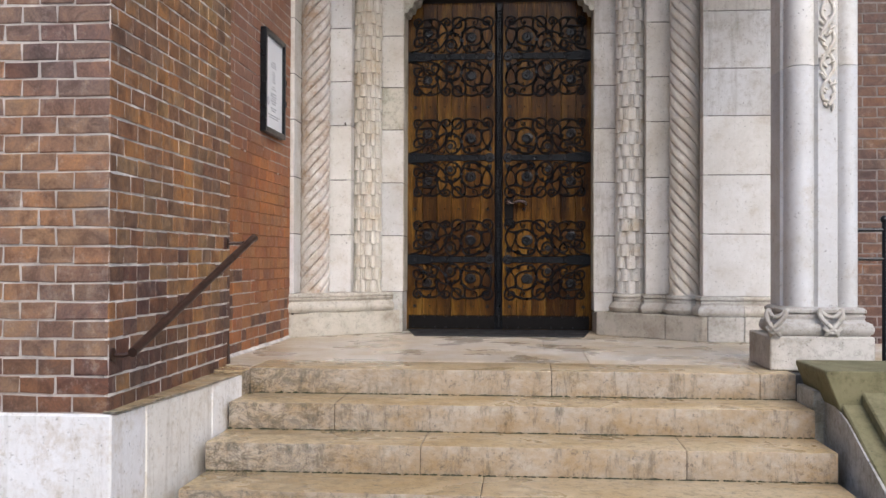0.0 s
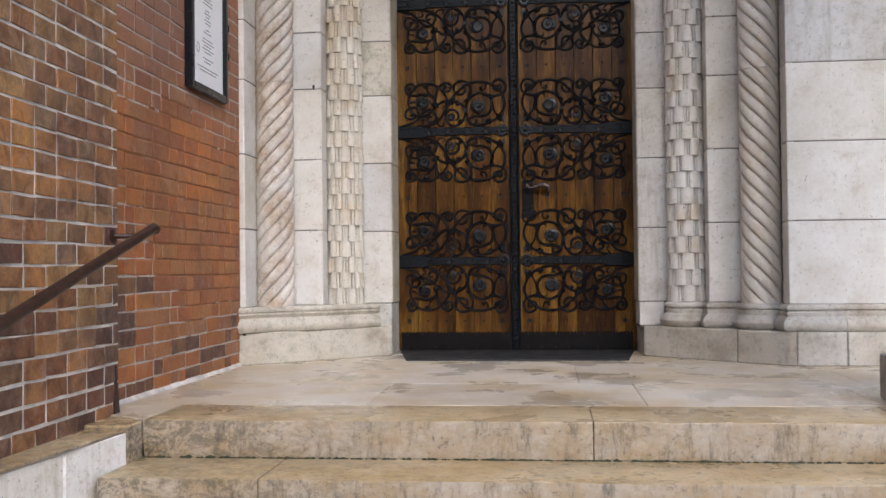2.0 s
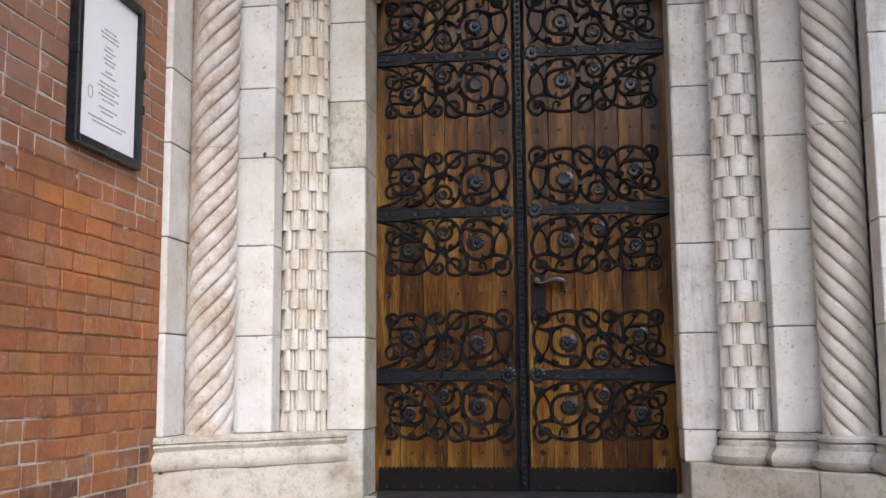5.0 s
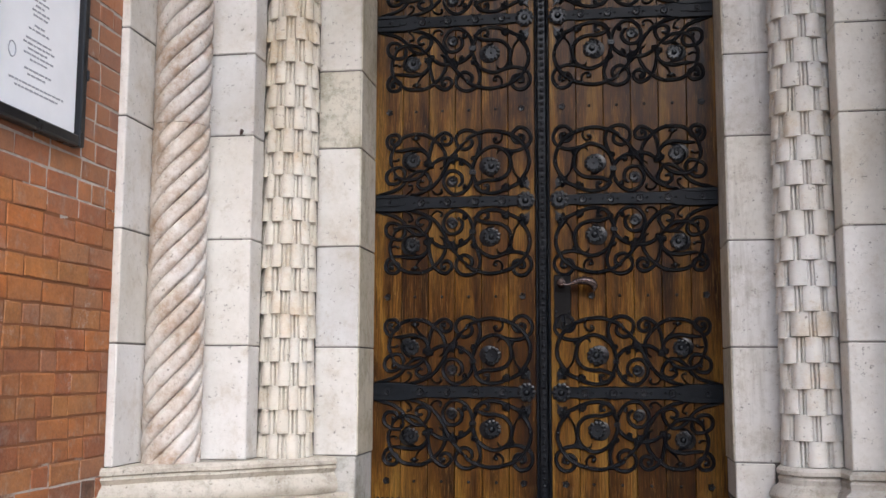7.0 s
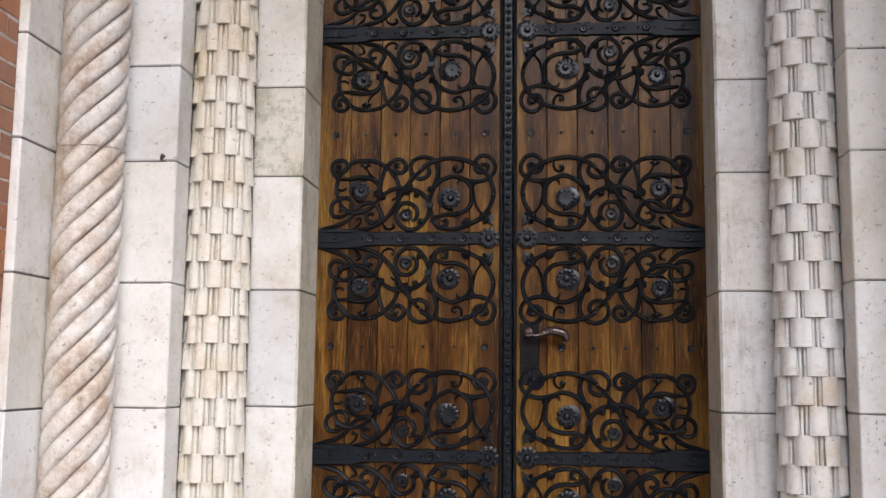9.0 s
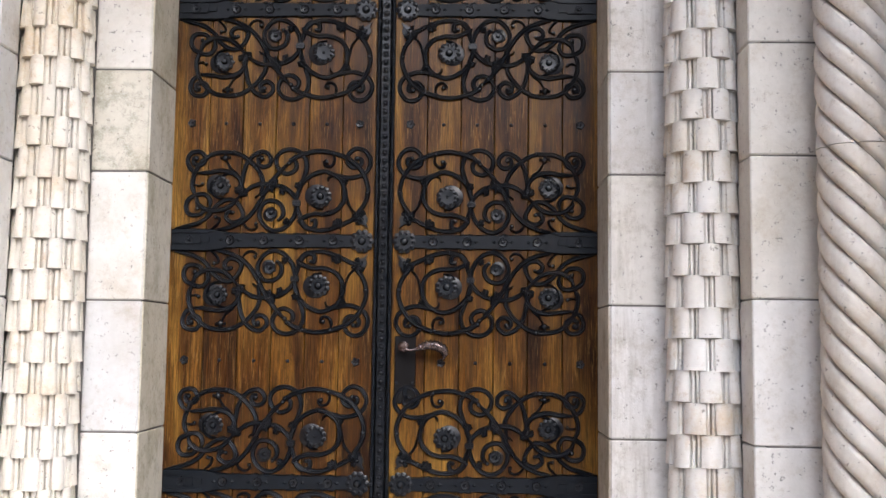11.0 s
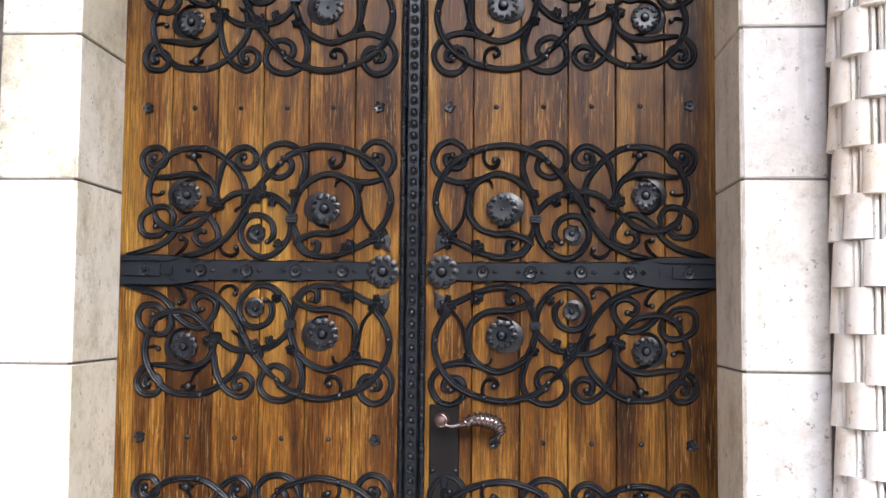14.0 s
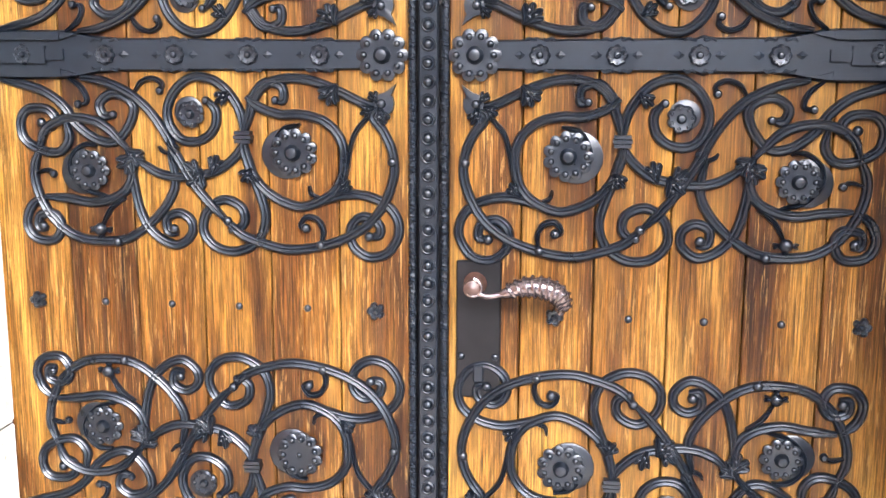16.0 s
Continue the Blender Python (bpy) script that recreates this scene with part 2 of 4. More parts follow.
# pinkish pier-front mortar, kept darker than the flank's to offset sunlight on it
MORTAR_FRONT = plain("toned_down_pink_mortar", (0.56, 0.51, 0.455), 0.95, 0, 0.5, 7, 0.006)
# darker mortar for the east wall
MORTAR_OLD = plain("dark_east_mortar", (0.27, 0.235, 0.215), 0.95, 0, 0.5, 8, 0.006)
MORTAR = plain("pale_lime_mortar", (0.78, 0.73, 0.66), 0.95, 0, 0.60, 6, 0.006)
MORTAR_DARK = smeared_mortar()
JOINT = plain("stone_joint_mortar", (0.14, 0.13, 0.115), 0.95, 0, 0.4, 40)
IRON = plain("black_painted_iron", (0.0038, 0.0052, 0.0080), 0.35, 0.0, 0.5, 60, 0.0008, 0.36)
IRON_FLAT = plain("hammered_black_iron", (0.0040, 0.0062, 0.0098), 0.52, 0.0, 0.5, 40, 0.0012, 0.20)
IRON_WORN = plain("dull_black_iron", (0.007, 0.006, 0.0058), 0.5, 0.0, 0.5, 22, 0.0015, 0.15)
RUST = plain("brown_painted_steel", (0.055, 0.028, 0.019), 0.45, 0.2, 0.5, 30)
STEEL = plain("worn_bronze_lever", (0.20, 0.155, 0.145), 0.26, 0.85, 0.5, 60, 0.001)
PAPER = plain("white_paper", (0.88, 0.89, 0.91), 0.5, 0, 0.06, 6, 0.001)
INK = plain("grey_print", (0.33, 0.34, 0.37), 0.7, 0, 0.1)
MOSS = plain("dark_moss", (0.055, 0.060, 0.028), 0.95, 0, 0.6, 60)
RUBBER = plain("black_rubber_mat", (0.022, 0.022, 0.024), 0.75, 0, 0.4, 120, 0.004)
ASPHALT = plain("wet_pavement", (0.16, 0.15, 0.14), 0.5, 0, 0.3, 12)
DUSK = plain("near_black_backing", (0.02, 0.014, 0.01), 0.6, 0, 0.3)
UNSEEN_DARK = plain("unseen_dark_wall", (0.060, 0.052, 0.046), 0.9, 0, 0.4, 2)
PLASTER = plain("old_plaster", (0.55, 0.52, 0.47), 0.9, 0, 0.2, 4)


def oak():
    """Varnished oak planks with long vertical grain, each plank its own tone."""
    k = Mat("varnished_oak", 0.30, 0.0, 0.16)
    r = k.random()
    shift = k.node("ShaderNodeCombineXYZ")
    mul = k.t.nodes.new("ShaderNodeMath")
    mul.operation = "MULTIPLY"
    mul.inputs[1].default_value = 37.0
    k.link(r, mul.inputs[0])
    k.link(mul.outputs[0], shift.inputs[0])
    k.link(mul.outputs[0], shift.inputs[2])
    co = k.scaled(k.obj, 1, 1, 1, shift.outputs[0])
    broad = k.noise(k.scaled(co, 9, 9, 1.1), 1.0, 5, 0.6, 0.6)
    streak = k.noise(k.scaled(co, 105, 105, 1.8), 1.0, 6, 0.72, 1.0)
    grain = k.noise(k.scaled(co, 300, 300, 6.5), 1.0, 7, 0.80, 0.6)
    c = k.ramp(broad, (0.35, (0.015, 0.0052, 0.0016)), (0.44, (0.047, 0.0185, 0.0032)), (0.53, (0.096, 0.0450, 0.0066)), (0.64, (0.160, 0.0880, 0.0150)))
    c = k.mix(c, k.ramp(r, (0.0, (0.62, 0.52, 0.46)), (0.30, (1.08, 1.04, 0.95)), (0.65, (0.84, 0.74, 0.64)), (1.0, (1.20, 1.20, 1.05))), 0.8, "MULTIPLY")
    c = k.mix(c, k.ramp(streak, (0.36, 0.55), (0.50, 0.98), (0.64, 1.38)), 0.9, "MULTIPLY")
    c = k.mix(c, k.ramp(grain, (0.38, 0.20), (0.50, 0.95), (0.62, 2.1)), 0.9, "MULTIPLY")
    worn = k.ramp(k.noise(k.scaled(co, 16, 16, 2.2), 1.0, 8, 0.75), (0.54, 0.0), (0.68, 1.0))
    c = k.mix(c, (0.030, 0.0145, 0.0075), k.mix((0.0, 0.0, 0.0), worn, 0.55))
    fleck = k.ramp(k.noise(k.scaled(co, 240, 240, 10.0), 1.0, 4, 0.65, 0.8), (0.56, 0.0), (0.62, 1.0))
    zone = k.ramp(k.noise(k.scaled(co, 12, 12, 2.5), 1.0, 4, 0.6), (0.40, 0.15), (0.60, 1.0))
    c = k.mix(c, (0.30, 0.175, 0.050), k.mix((0.0, 0.0, 0.0), k.mix(fleck, zone, 1.0, "MULTIPLY"), 0.55))
    k.bump(grain, 0.45, 0.0012)
    return k.done(c, k.ramp(streak, (0.35, 0.42), (0.65, 0.26)))


OAK = oak()


# ---- mesh helpers ----
def mesh_of(bm, name, material, smooth=False):
    me = bpy.data.meshes.new(name)
    bmesh.ops.recalc_face_normals(bm, faces=bm.faces)
    bm.to_mesh(me)
    bm.free()
    me.materials.append(material)
    if smooth:
        me.shade_smooth()
        me.set_sharp_from_angle(angle=radians(38))
    return me


def part(name, bm, material, parent=None, label="", smooth=False, m=None):
    """Link a bmesh (or a ready mesh) as one object under a thing or part."""
    me = bm if isinstance(bm, bpy.types.Mesh) else mesh_of(bm, name, material, smooth)
    ob = new(name, me)
    ob.parent = parent
    if m is not None:
        ob.matrix_basis = m
    return tagged(ob, label)


def thing(name, label, category, group="", kind="", m=None):
    ob = new(name)
    ob.empty_display_size = 0.1
    if m is not None:
        ob.matrix_basis = m
    return tagged(ob, label, category, group, kind)


def box(x0, x1, y0, y1, z0, z1, bevel=0.0, bm=None, seg=1):
    own = bm is None
    bm = bm or bmesh.new()
    r = bmesh.ops.create_cube(bm, size=1)
    bmesh.ops.transform(bm, verts=r["verts"], matrix=Matrix.Translation(((x0 + x1) / 2, (y0 + y1) / 2, (z0 + z1) / 2)) @ Matrix.Diagonal((abs(x1 - x0), abs(y1 - y0), abs(z1 - z0), 1)))
    if bevel and own:
        bmesh.ops.bevel(bm, geom=list(bm.edges), offset=bevel, segments=seg, affect="EDGES", profile=0.6)
    return bm


def prism(points, z0, z1, bevel=0.0):
    """An upright prism over a plan polygon."""
    bm = bmesh.new()
    f = bm.faces.new([bm.verts.new((x, y, z0)) for x, y in points])
    r = bmesh.ops.extrude_face_region(bm, geom=[f])
    bmesh.ops.translate(bm, verts=[v for v in r["geom"] if isinstance(v, bmesh.types.BMVert)], vec=(0, 0, z1 - z0))
    if bevel:
        bmesh.ops.bevel(bm, geom=list(bm.edges), offset=bevel, segments=1, affect="EDGES")
    return bm


def lathe(profile, n=32, bm=None, at=(0, 0, 0)):
    """Turn a profile of (radius, height) round the upright axis."""
    bm = bm or bmesh.new()
    rings = []
    for r, z in profile:
        rings.append([bm.verts.new((at[0] + r * math.cos(a), at[1] + r * math.sin(a), at[2] + z)) for a in (2 * math.pi * i / n for i in range(n))])
    for a, b in zip(rings, rings[1:]):
        for i in range(n):
            bm.faces.new((a[i], a[(i + 1) % n], b[(i + 1) % n], b[i]))
    bm.faces.new(rings[0][::-1])
    bm.faces.new(rings[-1])
    return bm


def moulding(path, profile, bm=None):
    """Sweep a profile of (out, height) along a plan polyline, mitred; out is to the right of the way."""
    bm = bm or bmesh.new()
    pts = [Vector(p) for p in path]
    cols = []
    for i, p in enumerate(pts):
        d = []
        if i > 0:
            d.append((p - pts[i - 1]).normalized())
        if i < len(pts) - 1:
            d.append((pts[i + 1] - p).normalized())
        ns = [Vector((v.y, -v.x)) for v in d]
        n = sum(ns, Vector((0, 0))).normalized()
        n /= max(0.35, n.dot(ns[0]))
        cols.append([bm.verts.new((p.x + n.x * o, p.y + n.y * o, z)) for o, z in profile])
    for a, b in zip(cols, cols[1:]):
        for i in range(len(profile) - 1):
            bm.faces.new((a[i], a[i + 1], b[i + 1], b[i]))
    bm.faces.new(cols[0])
    bm.faces.new(cols[-1][::-1])
    return bm


def tube(points, r, n=10, bm=None, close=True):
    """A round bar through points."""
    bm = bm or bmesh.new()
    pts = [Vector(p) for p in points]
    rings = []
    for i, p in enumerate(pts):
        d = (pts[min(i + 1, len(pts) - 1)] - pts[max(i - 1, 0)]).normalized()
        a = d.orthogonal().normalized() if not rings else (side - d * side.dot(d)).normalized()
        side = a
        b = d.cross(a)
        rr = r(i / (len(pts) - 1)) if callable(r) else r
        rings.append([bm.verts.new(p + (a * math.cos(t) + b * math.sin(t)) * rr) for t in (2 * math.pi * k / n for k in range(n))])
    for a, b in zip(rings, rings[1:]):
        for i in range(n):
            bm.faces.new((a[i], a[(i + 1) % n], b[(i + 1) % n], b[i]))
    if close:
        bm.faces.new(rings[0][::-1])
        bm.faces.new(rings[-1])
    return bm


def spline(points, steps=5):
    """Points on a smooth curve through the given ones."""
    p = [Vector(q) for q in points]
    p = [2 * p[0] - p[1], *p, 2 * p[-1] - p[-2]]
    out = []
    for a, b, c, d in zip(p, p[1:], p[2:], p[3:]):
        for s in range(steps):
            t = s / steps
            out.append(0.5 * (2 * b + (c - a) * t + (2 * a - 5 * b + 4 * c - d) * t * t + (3 * b - a - 3 * c + d) * t ** 3))
    return out + [p[-2]]


# ---- plan ----
CX = -0.04                                    # the portal's axis
COURSES = [0.365, 0.868, 1.345, 1.822, 2.205, 2.67, 3.12, 3.55, 3.8]
HEAD = 3.8                                    # springing, above the view
EDGES = [-3.36, -3.76, -4.17, -4.60, -5.02, -5.44]   # front edges of the steps, from the landing down
RISE = 0.153
GROUND = -RISE * 6

# ground
bm = bmesh.new()
bmesh.ops.create_grid(bm, x_segments=8, y_segments=8, size=400, matrix=Matrix.Translation((0, -300, GROUND)))
tagged(part("ground", bm, ASPHALT), "wet grey paving in front of the steps", "ground", kind="structure")


# added unseen wall closes off behind the camera, darkening the door's reflections
tagged(part("wall_street", box(-45, 45, -30.4, -30, GROUND, 11.0), UNSEEN_DARK), "plain dark wall added out of view to darken reflections in the door", "wall", kind="structure")


# ---- landing and steps ----
def steps():
    land = thing("landing", "wet sandstone landing slabs before the door", "landing", kind="structure")
    part("bed", box(-1.80, 3.2, EDGES[0] + 0.06, 0.30, -0.75, -0.012), JOINT, land)
    rows = [(EDGES[0] + 0.46, -2.05, (-1.8, -0.62, 0.62, 1.62, 3.2)), (-2.05, -0.98, (-1.8, -0.95, 0.35, 1.78, 3.2)), (-0.98, 0.28, (-1.8, -0.30, 0.95, 2.1, 3.2))]
    for y0, y1, xs in rows:
        for x0, x1 in zip(xs, xs[1:]):
            part("slab", box(x0 + 0.001, x1 - 0.001, y0 + 0.001, y1 - 0.001, -0.10, 0.0, 0.0015), FLOOR, land)
    part("slab", prism([(-1.457, -3.350), (-1.457, -2.9015), (-1.80, -2.9015), (-1.80, -3.174)], -0.10, 0.0, 0.002), FLOOR, land)
    joints = [(-1.455, 0.366, 1.575, 1.78), (-1.47, -0.86, 1.78), (-1.475, -0.33, 1.03, 1.78), (-1.47, 0.0, 1.78), (-1.49, -0.7, 0.8, 1.78), (-1.52, 0.2, 1.78)]
    for i, (front, xs) in enumerate(zip(EDGES, joints)):
        top = -RISE * i
        back = front + 0.46
        step = thing("stone_step", ("pale worn sandstone step with dark damp stains", "long sandstone step, wet and stained")[i % 2], "step", "steps to the portal", "structure")
        for x0, x1 in zip(xs, xs[1:]):
            bm = box(x0 + 0.0008, x1 - 0.0008, front, back, top - RISE + 0.001, top, 0.009, seg=2)
            for k in range(1, int((x1 - x0) / 0.045)):
                x = x0 + (x1 - x0) * k / int((x1 - x0) / 0.045)
                bmesh.ops.bisect_plane(bm, geom=bm.verts[:] + bm.edges[:] + bm.faces[:], plane_co=(x, 0, 0), plane_no=(1, 0, 0))
            for v in bm.verts:
                if v.co.y < front + 0.03:
                    n1, n2 = noise.noise(v.co * 5), noise.noise(v.co * 21 + Vector((3, 7, 1)))
                    edge = 1.0 if v.co.z > top - 0.03 else 0.4
                    v.co.y += 0.004 * n1 * edge + 0.0045 * max(0.0, n2) * edge
                    v.co.z -= (0.003 * abs(n1) + 0.006 * max(0.0, n2 - 0.15)) * (1.0 if v.co.z > top - 0.03 else 0.0)
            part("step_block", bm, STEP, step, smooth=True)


steps()


def moss():
    """Dirt and moss in the angles at the foot of each riser."""
    rng = random.Random(21)
    bm = bmesh.new()
    for i, front in enumerate(EDGES[:4]):
        z = -RISE * (i + 1)
        x = -1.46
        while x < 1.77:
            r = rng.uniform(0.003, 0.008) * (1.5 if x < -1.1 and rng.random() < 0.4 else 1.0)
            if rng.random() < 0.72:
                bmesh.ops.create_icosphere(bm, subdivisions=1, radius=r, matrix=Matrix.Translation((x, front - 0.002, z + 0.001)) @ Matrix.Diagonal((rng.uniform(1.2, 3.0), 1.0, rng.uniform(0.6, 1.2), 1)))
            x += r * rng.uniform(1.5, 3.5)
    tagged(part("moss", bm, MOSS), "dark green moss in the step angles", "moss", kind="stuff")


moss()


# ---- left plinth, right cheek ----
def plinth():
    t = thing("brick_pier_plinth", "whitened stone plinth with brown stains under the brick pier", "plinth", kind="structure")
    part("plinth_stone", prism([(-1.615, -5.06), (-1.585, -4.72), (-2.62, -4.72), (-2.62, -5.06)], GROUND, -0.035, 0.008), WHITED, t)
    part("plinth_stone", prism([(-1.583, -4.716), (-1.515, -3.92), (-1.95, -3.92), (-1.95, -4.716)], GROUND, -0.032, 0.008), WHITED, t)
    part("plinth_stone", prism([(-1.514, -3.916), (-1.463, -3.50), (-1.95, -3.50), (-1.95, -3.916)], GROUND, -0.028, 0.008), WHITED, t)
    part("plinth_stone", prism([(-1.462, -3.497), (-1.457, -3.352), (-1.95, -3.10), (-1.95, -3.497)], GROUND, -0.004, 0.008), STEP, t)
    part("plinth_stone", box(-3.6, -2.623, -5.06, -4.0, GROUND, -0.035, 0.008), WHITED, t)
    # thin damp ledge on top of the plinth
    part("ledge", prism([(-1.60, -5.04), (-1.462, -3.42), (-1.66, -3.10), (-1.66, -5.04)], -0.034, -0.020, 0.003), STEP, t, "orange-brown stained ledge")


plinth()


def cheek():
    t = thing("stair_cheek", "stair cheek wall with algae-green coping stones", "stair cheek", kind="structure")
    part("cheek_wall", prism([(1.782, -3.70), (3.0, -3.70), (3.0, -3.36), (1.782, -3.36)], GROUND, -0.055, 0.006), LICHEN, t)
    bm = bmesh.new()
    a = [(-3.70, -0.06), (-3.70, GROUND), (-5.75, GROUND), (-5.75, GROUND + 0.06), (-4.10, -0.16)]
    f = bm.faces.new([bm.verts.new((1.84, y, z)) for y, z in a])
    r = bmesh.ops.extrude_face_region(bm, geom=[f])
    bmesh.ops.translate(bm, verts=[v for v in r["geom"] if isinstance(v, bmesh.types.BMVert)], vec=(1.1, 0, 0))
    part("cheek_wall", bm, LICHEN, t)
    # cap block with a sloped underside
    bm = bmesh.new()
    sec = [(1.772, 0.085), (1.772, 0.060), (1.86, -0.16), (3.0, -0.16), (3.0, 0.085)]
    f = bm.faces.new([bm.verts.new((x, -3.98, z)) for x, z in sec])
    r = bmesh.ops.extrude_face_region(bm, geom=[f])
    bmesh.ops.translate(bm, verts=[v for v in r["geom"] if isinstance(v, bmesh.types.BMVert)], vec=(0, 0.60, 0))
    bmesh.ops.bevel(bm, geom=list(bm.edges), offset=0.006, segments=1, affect="EDGES")
    part("cap_stone", bm, COPING, t, "green algae-covered cap stone")
    for x0, y0, z0, drop in ((1.85, -3.985, -0.085, 0.10), (1.95, -3.99, -0.020, 0.07)):
        bm = bmesh.new()
        d = [(y0, z0), (-5.85, z0 - 0.86), (-5.85, z0 - 0.86 - drop), (y0, z0 - drop)]
        f = bm.faces.new([bm.verts.new((x0, y, z)) for y, z in d])
        r = bmesh.ops.extrude_face_region(bm, geom=[f])
        bmesh.ops.translate(bm, verts=[v for v in r["geom"] if isinstance(v, bmesh.types.BMVert)], vec=(3.0 - x0, 0, 0))
        bmesh.ops.bevel(bm, geom=list(bm.edges), offset=0.008, segments=1, affect="EDGES")
        part("sloping_coping", bm, COPING, t, "mossy sloping coping slab")


cheek()


# ---- the portal ----
portal = thing("wall_portal", "pale limestone stepped portal surround with stained blocks", "portal", kind="structure")
PIERS = [(0.850, 1.06, -0.325, 0.02), (1.268, 1.52, -0.655, -0.30), (1.672, 1.95, -1.085, -0.62)]   # half widths, front and back


def X(side, h):
    return CX + side * h


def portal_blocks():
    for side in (-1, 1):
        for i, (h0, h1, front, back) in enumerate(PIERS):
            if i == 2:
                h1 = 1.712 if side < 0 else 2.80
            a, b = sorted((X(side, h0 + (0.044 if i and (i < 2 or side > 0) else 0.004)), X(side, h1 + 0.05 if i < 2 else h1)))
            part("core", box(a, b, front + 0.004, back + 0.05, 0.19, HEAD), JOINT, portal)
            for n, (z0, z1) in enumerate(zip(COURSES, COURSES[1:])):
                if side > 0 and i == 1:
                    z0, z1 = (z if z in (COURSES[0], HEAD) else z + 0.014 for z in (z0, z1))
                a, b = sorted((X(side, h0), X(side, h1)))
                worn = side < 0 and i == 0 and n == 3
                bm = box(a + 0.001, b - 0.001, front, back + 0.04, z0 + 0.002, z1 - 0.002, 0.005)
                if i and h1 - h0 > 0.1:
                    plan = [(X(side, h0), front), (X(side, h1) - side * 0.001, front), (X(side, h1) - side * 0.001, back + 0.04), (X(side, h0 + 0.04), back + 0.04), (X(side, h0 + 0.04), front + 0.15), (X(side, h0), front + 0.15)]
                    bm = prism(plan, z0 + 0.002, z1 - 0.002, 0.005)
                if i == 0:
                    # thin inner facing, yellower and darker than the pier front
                    r0, r1 = sorted((X(side, h0 - 0.004), X(side, h0 + 0.02)))
                    part("reveal_stone", box(r0, r1, front + 0.008, back - 0.03, z0 + 0.003, z1 - 0.003, 0.003), REVEAL, portal, "stained yellowish reveal stone")
                part("stone_block", bm, LICHEN if worn else STAINED if side > 0 and (i == 0 or (i == 2 and n > 2)) else LIME, portal)


portal_blocks()


def splay(side, h0=0.872, h1=1.712, y0=-0.345, y1=-1.10):
    return (X(side, h0), y0), (X(side, h1), y1)


def bases():
    torus = [(0.0, 0.205), (0.035, 0.206), (0.052, 0.225), (0.056, 0.247), (0.046, 0.272), (0.026, 0.287), (0.020, 0.296), (0.024, 0.318), (0.012, 0.330), (0.026, 0.336), (0.026, 0.352), (0.012, 0.366), (-0.2, 0.366)]
    # left: one run along the splay
    a, b = splay(-1)
    part("plinth_course", prism([(X(-1, 0.86), 0.0), a, b, (X(-1, 1.80), -1.10), (X(-1, 1.80), 0.0)], 0.0, 0.204, 0.006), BASE, portal)
    shallow = [(o if o < 0 else o * 0.92 + (0.014 if z > 0.3 else 0.0), z) for o, z in torus]
    run = [(X(-1, 1.735), -1.080), (X(-1, 1.70), -1.078), (X(-1, 1.56), -0.905), (X(-1, 1.43), -0.80), (X(-1, 1.36), -0.765), (X(-1, 1.16), -0.560), (X(-1, 1.05), -0.475), (X(-1, 0.955), -0.365)]
    part("base_moulding", moulding(run, shallow), BASE, portal, smooth=True)
    part("stone_block", box(X(-1, 0.985), X(-1, 0.8495), -0.350, -0.02, 0.003, 0.363, 0.006), LICHEN, portal)
    # right: plinth along the splay, then straight
    a, b = splay(1, h1=1.66, y0=-0.40, y1=-1.12)
    part("plinth_course", prism([(X(1, 0.86), 0.0), a, (X(1, 1.40), -0.883), (X(1, 1.40), 0.0)], 0.0, 0.203, 0.006), BASE, portal)
    part("plinth_course", prism([(X(1, 1.403), 0.0), (X(1, 1.403), -0.886), b, (X(1, 1.70), -1.14), (X(1, 1.70), 0.0)], 0.0, 0.203, 0.006), BASE, portal)
    part("plinth_course", box(X(1, 1.703), X(1, 1.99), -1.14, -0.2, 0, 0.203, 0.006), BASE, portal)
    part("plinth_course", box(X(1, 1.994), X(1, 2.80), -1.14, -0.2, 0, 0.203, 0.006), BASE, portal)
    part("base_moulding", moulding([(X(1, 1.262), -0.50), (X(1, 1.272), -0.660), (X(1, 1.50), -0.675)], torus), BASE, portal, smooth=True)
    part("base_moulding", moulding([(X(1, 1.66), -0.95), (X(1, 1.675), -1.09), (X(1, 1.99), -1.09)], torus), BASE, portal, smooth=True)
    part("base_moulding", moulding([(X(1, 1.993), -1.09), (X(1, 2.80), -1.09)], torus), BASE, portal, smooth=True)
    for h, y in ((1.16, -0.43), (1.575, -0.78)):
        prof = [(0.10, 0.205), (0.158, 0.206), (0.178, 0.226), (0.184, 0.247), (0.172, 0.272), (0.15, 0.287), (0.142, 0.296), (0.146, 0.318), (0.136, 0.330), (0.152, 0.336), (0.152, 0.352), (0.138, 0.366), (0.1, 0.366)]
        part("column_base", lathe(prof, 40, at=(X(1, h), y, 0)), BASE, portal, smooth=True)
    part("stone_block", box(X(1, 0.852), X(1, 1.02), -0.33, -0.02, 0.203, 0.363, 0.005), LIME, portal)


bases()


